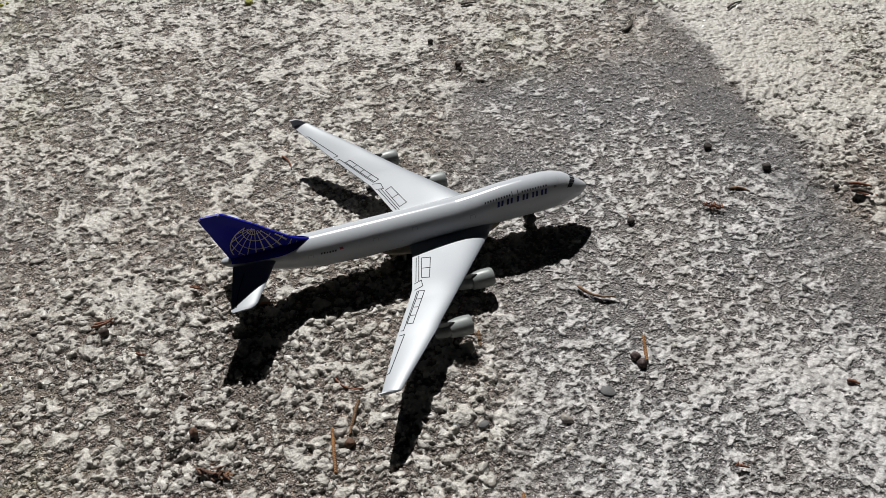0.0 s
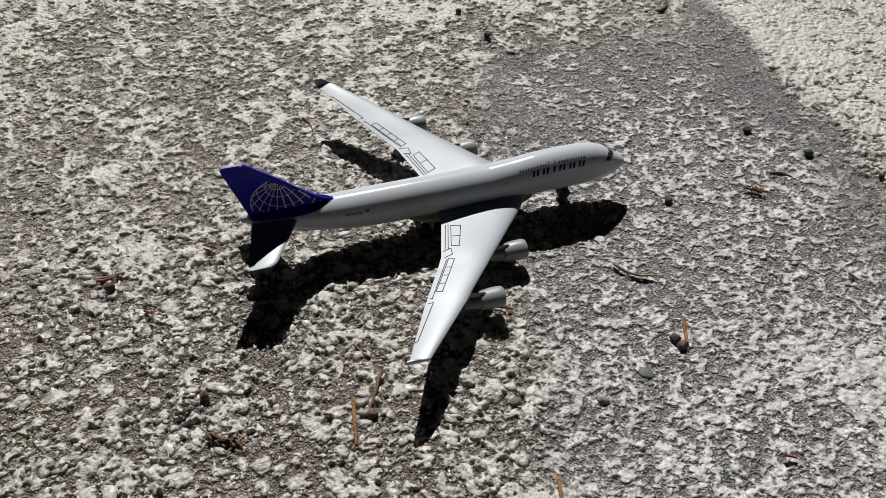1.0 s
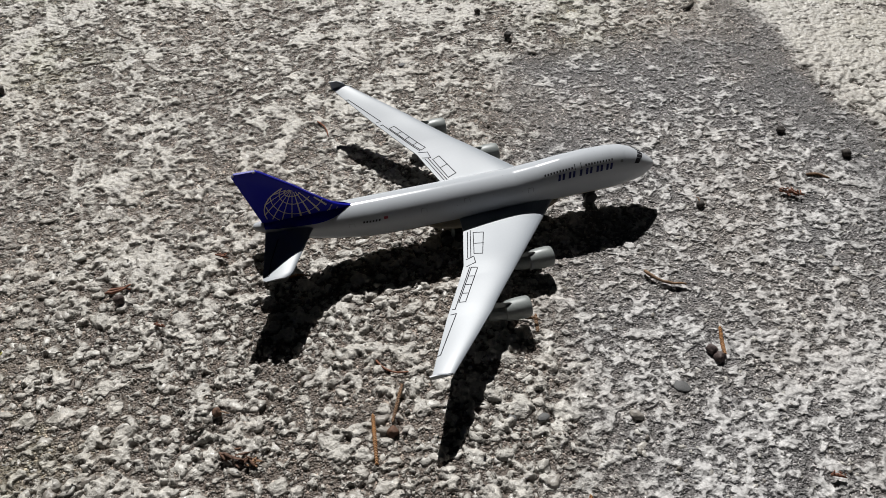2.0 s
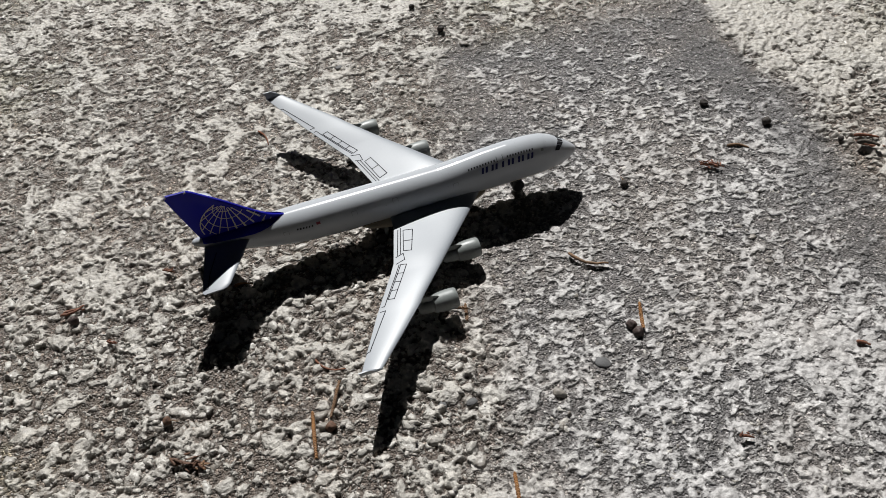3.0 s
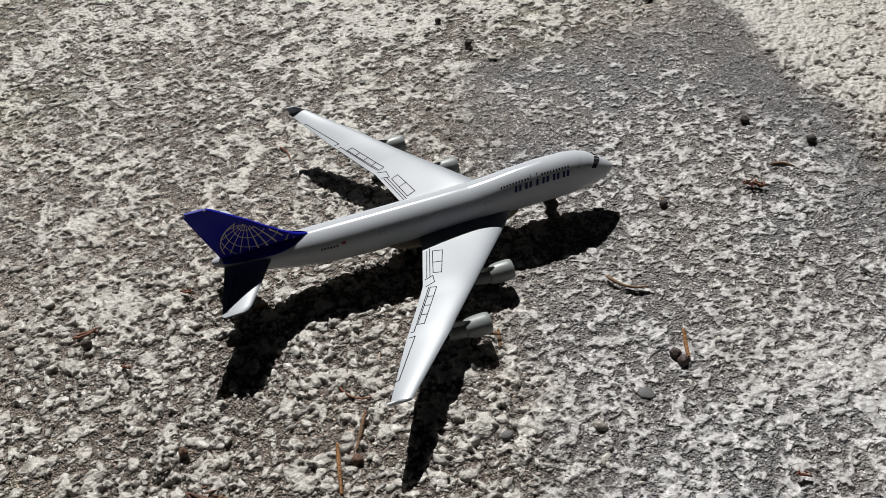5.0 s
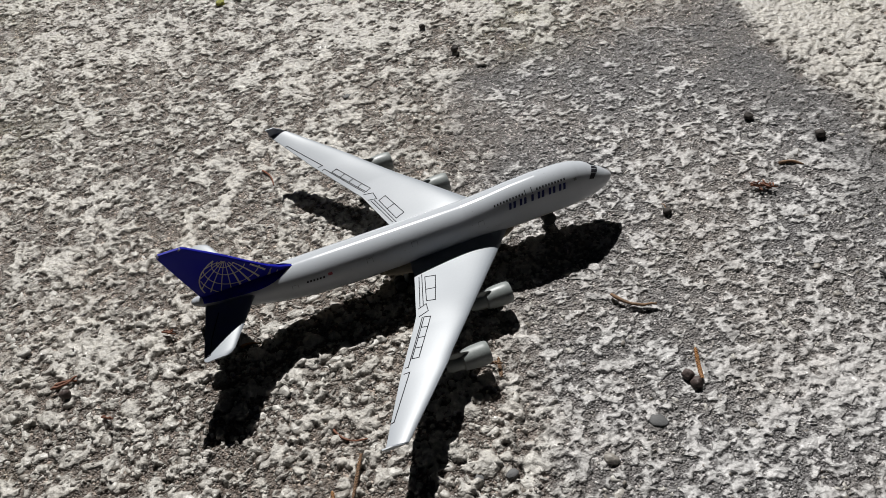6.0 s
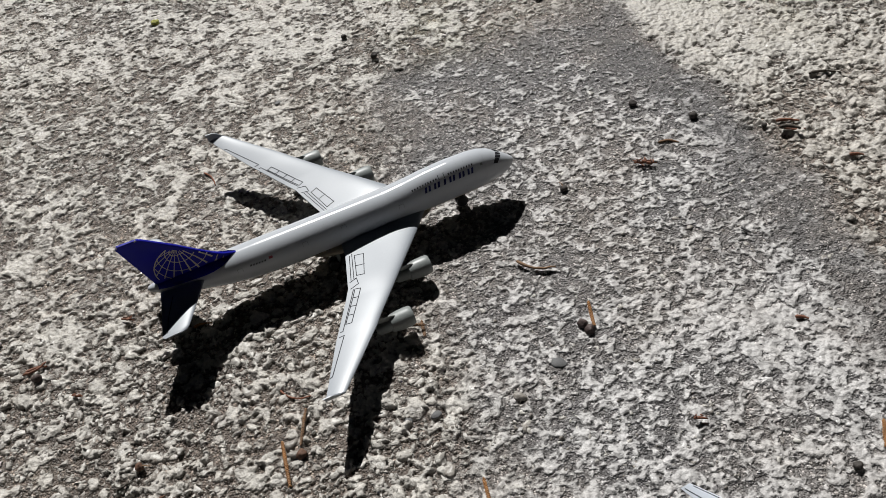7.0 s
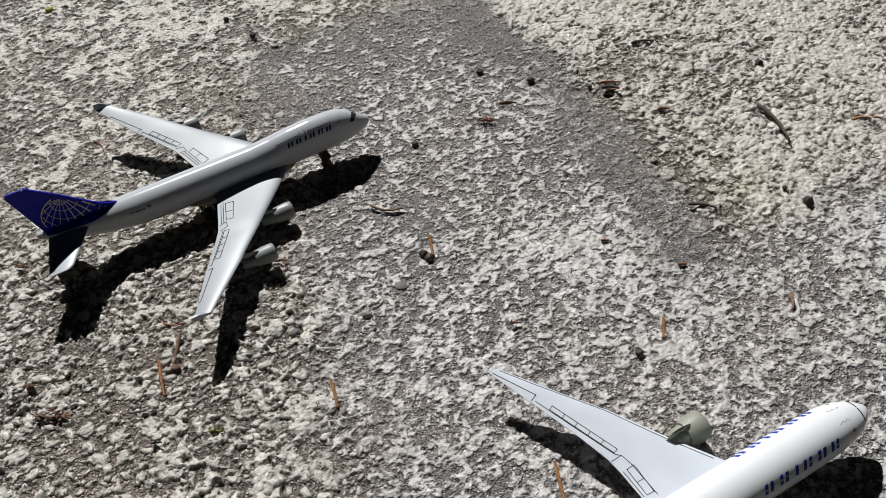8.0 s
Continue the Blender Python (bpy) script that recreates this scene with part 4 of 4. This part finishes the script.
sprig((0.1230, -0.1580), (0.1168, -0.1655), 1.4, GOLDLEAF, "golden dry cypress sprig lying on grit", 7)
sprig((0.0524, -0.1875), (0.0470, -0.2010), 1.5, GOLDLEAF, "golden dry cypress sprig beside the white toy", 8)
clump(0.0075, -0.0505, 7.0, TAN, "tangle of tan dry twigs by the engine", 10, 7)
sprig((0.0105, -0.0485), (0.0085, -0.0560), 1.3, TAN, "tan dry cypress sprig by the engine", 9)
clump(-0.0423, -0.1141, 7.0, OLIVELEAF, "olive-green lumpy dry bud on the concrete", 34, 7, -0.6)
clump(-0.0628, -0.1083, 4.0, BARK, "dark dry leaf scrap on concrete", 11, 4)
clump(0.0732, -0.1310, 4.5, RUST, "rusty-brown dry leaf scrap", 12, 5)
clump(-0.0891, 0.0081, 5.0, RUST, "rusty-brown dry leaf scrap beside the tail", 13, 5)
twig((-0.0410, 0.0785), (-0.0386, 0.0672), 0.5, RUST, "thin rusty dry twig on concrete", 0.1, 14)
clump(-0.1127, -0.0181, 4.0, RUST, "rusty-brown dry leaf scrap", 15, 4)
twig((-0.0463, -0.0508), (-0.0370, -0.0590), 0.5, RUST, "thin curved rusty-brown stem", -0.2, 16)
twig((-0.0670, -0.0080), (-0.0600, -0.0095), 0.6, GOLDLEAF, "short golden dry twig at the shadow's edge", 0.1, 17)
twig((0.1385, -0.0690), (0.1400, -0.0730), 0.6, PEBBLE, "small grey sliver of stone", 0.0, 18)
twig((0.1270, -0.1130), (0.1305, -0.1158), 0.75, RUST, "short orange-brown dry twig", 0.1, 19)
twig((0.1445, -0.1410), (0.1475, -0.1425), 0.9, RUST, "short orange-brown dry twig", 0.1, 20)
twig((0.2010, -0.0590), (0.2058, -0.0618), 0.8, RUST, "short rust-red dry twig", 0.1, 21)
twig((0.2407, -0.0830), (0.2334, -0.1112), 1.05, BARK, "long dark knotted bark twig", 0.08, 22)
twig((0.1700, -0.1170), (0.1782, -0.1252), 0.8, BARK, "dark dry twig beside the patch's edge", 0.1, 23)
twig((0.2250, -0.0080), (0.2370, -0.0150), 0.8, BARK, "dark dry twig on pale concrete", 0.12, 24)
twig((0.2700, -0.1140), (0.2815, -0.1205), 0.9, GOLDLEAF, "ochre dry twig on pale concrete", 0.08, 25)
twig((0.1700, -0.1755), (0.1655, -0.1815), 0.9, TAN, "small brown dry twig on concrete", 0.1, 26)
twig((0.1535, 0.1180), (0.1640, 0.1330), 0.85, BARK, "dark curved dry twig", -0.2, 27)
twig((0.2180, 0.1180), (0.2290, 0.1215), 0.8, BARK, "dark dry twig on pale concrete", 0.1, 28)
twig((0.0800, 0.1735), (0.0890, 0.1725), 0.8, BARK, "dark dry twig on pale concrete", 0.05, 29)
twig((-0.1660, -0.0230), (-0.1630, -0.0140), 0.4, MOSS, "thin pale green grass blade", 0.05, 30, False)
pebble(0.0450, -0.0885, 2.6, 5, PEBBLE, 0.2)
pebble(-0.0016, -0.0875, 1.6, 3)
pebble(-0.0110, -0.0850, 1.6, 4, PEBBLE, 0.3)
pebble(0.0264, -0.0945, 2.0, 5, STONE, 0.6, "small rough grey pebble")
pebble(0.0047, 0.1105, 1.6, 6)
pebble(-0.1280, -0.0850, 2.6, 7, STONE, 0.4, "pale rounded pebble in the concrete")
pebble(0.0950, -0.1510, 1.0, 8, PALE, 0.7, "tiny pale pebble on the concrete")


def moss_clump(x, y, size, k, label):
    rng = random.Random(k)
    pieces = []
    for i in range(26):
        a, d = rng.uniform(0, 6.28), size * math.sqrt(rng.random())
        pieces.append(moved(lump(rng.uniform(0.7, 1.5), k + i, 0.8, 0.4, 5, 7), d * math.cos(a) * 1.3, d * math.sin(a), 0.5 + rng.uniform(0, 1.0)))
    return litter("moss", joined(pieces), MOSS, x, y, label, "moss", "moss tufts", 0.4)


moss_clump(-0.1745, 0.2741, 8, 1, "yellow-green moss tuft growing on the concrete")
moss_clump(-0.1870, 0.2450, 8, 2, "yellow-green moss tuft growing on the concrete")
moss_clump(-0.0336, 0.2200, 1.3, 3, "small yellow-green moss tuft")


# ---- aggregate stones and grains set in the concrete ----
def stone_shapes(count, rings, sides, seed, flat, rough):
    """Unit bodies, in metres for a radius of one millimetre."""
    out = []
    for k in range(count):
        v, f = lump(1.0, k + seed, flat, rough, rings, sides)
        out.append((np.array(v) * MM, np.array(f)))
    return out


def strewn(name, shapes, xs, ys, zs, size, turn, label):
    """Many bodies joined into one mesh."""
    verts, faces, off = [], [], 0
    for k, (v, f) in enumerate(shapes):
        pick = np.arange(len(xs))[k :: len(shapes)]
        c, s = np.cos(turn[pick])[:, None], np.sin(turn[pick])[:, None]
        px, py, pz = (v[None, :, i] * (size[pick] * g)[:, None] for i, g in ((0, 1.2), (1, 0.88), (2, 1.0)))
        block = np.stack([xs[pick][:, None] + c * px - s * py, ys[pick][:, None] + s * px + c * py, zs[pick][:, None] + pz], -1)
        verts.append(block.reshape(-1, 3))
        faces.append((f[None] + (off + len(v) * np.arange(len(pick)))[:, None, None]).reshape(-1, 4))
        off += len(v) * len(pick)
    verts, quads = np.concatenate(verts), np.concatenate(faces)
    me = bpy.data.meshes.new(name)
    me.vertices.add(len(verts))
    me.vertices.foreach_set("co", verts.ravel())
    me.loops.add(quads.size)
    me.loops.foreach_set("vertex_index", quads.ravel())
    me.polygons.add(len(quads))
    me.polygons.foreach_set("loop_start", np.arange(0, quads.size, 4))
    me.update(calc_edges=True)
    me.shade_smooth()
    me.materials.append(STONE)
    ob = tagged(new(name, me), label, kind="stuff")
    ob.parent = ground


def build_stones():
    rng = np.random.RandomState(4)
    n = 100000
    xs, ys = rng.uniform(-0.215, 0.375, n), rng.uniform(-0.265, 0.315, n)
    inside = (0.42 * xs + ys < 0.255) & (0.5 * xs + ys > -0.205)
    xs, ys = xs[inside], ys[inside]
    n = len(xs)
    h, light, patch, stain = ground_height(xs, ys)
    gaps = fractal(xs, ys, 0.03, 91, 3)
    beyond = smooth(0.17, 0.2, xs)
    size = np.where(rng.rand(n) < 0.7, rng.uniform(0.32, 0.95, n), rng.gamma(3.2, 0.48, n).clip(0.8, 2.0)) * (1 - 0.35 * patch) * (1 - 0.3 * beyond)
    keep = rng.rand(n) > 0.34 + 0.30 * patch + 0.25 * stain + 0.12 * smooth(0.4, 0.8, light) + 0.3 * smooth(0.8, 1.0, light) + 0.25 * smooth(0.0, 0.09, ys) + 0.3 * smooth(0.5, 0.65, gaps) + 0.62 * beyond
    xs, ys, h, size = xs[keep], ys[keep], h[keep], size[keep]
    turn = rng.uniform(0, 6.28, len(xs))
    z = h + (rng.uniform(-1.0, -0.35, len(xs)) - 0.1 * patch[keep]) * size * 0.7 * MM
    order = np.argsort((xs + 0.02) ** 2 + (ys + 0.085) ** 2 + 1.0 * (size < 1.3))
    near, rest = order[:300], order[300:]
    large, small = stone_shapes(12, 5, 8, 40, 0.6, 0.9), stone_shapes(10, 3, 6, 60, 0.8, 0.8)
    meshes = [mesh_object("stone", v.tolist(), f.tolist(), STONE) for v, f in large]
    for i in near:
        ob = new("stone", meshes[i % len(meshes)])
        ob.matrix_basis = Matrix.LocRotScale((xs[i], ys[i], z[i]), Euler((0, 0, turn[i])), (size[i] * 1.2, size[i] * 0.88, size[i]))
        ob.parent = ground
    for shapes, pick, name, label in ((large, rest[size[rest] > 1.15], "aggregate", "rounded grey stones set in the concrete"), (small, rest[size[rest] <= 1.15], "fine_aggregate", "small gritty stones set in the concrete")):
        strewn(name, shapes, xs[pick], ys[pick], z[pick], size[pick], turn[pick], label)


build_stones()
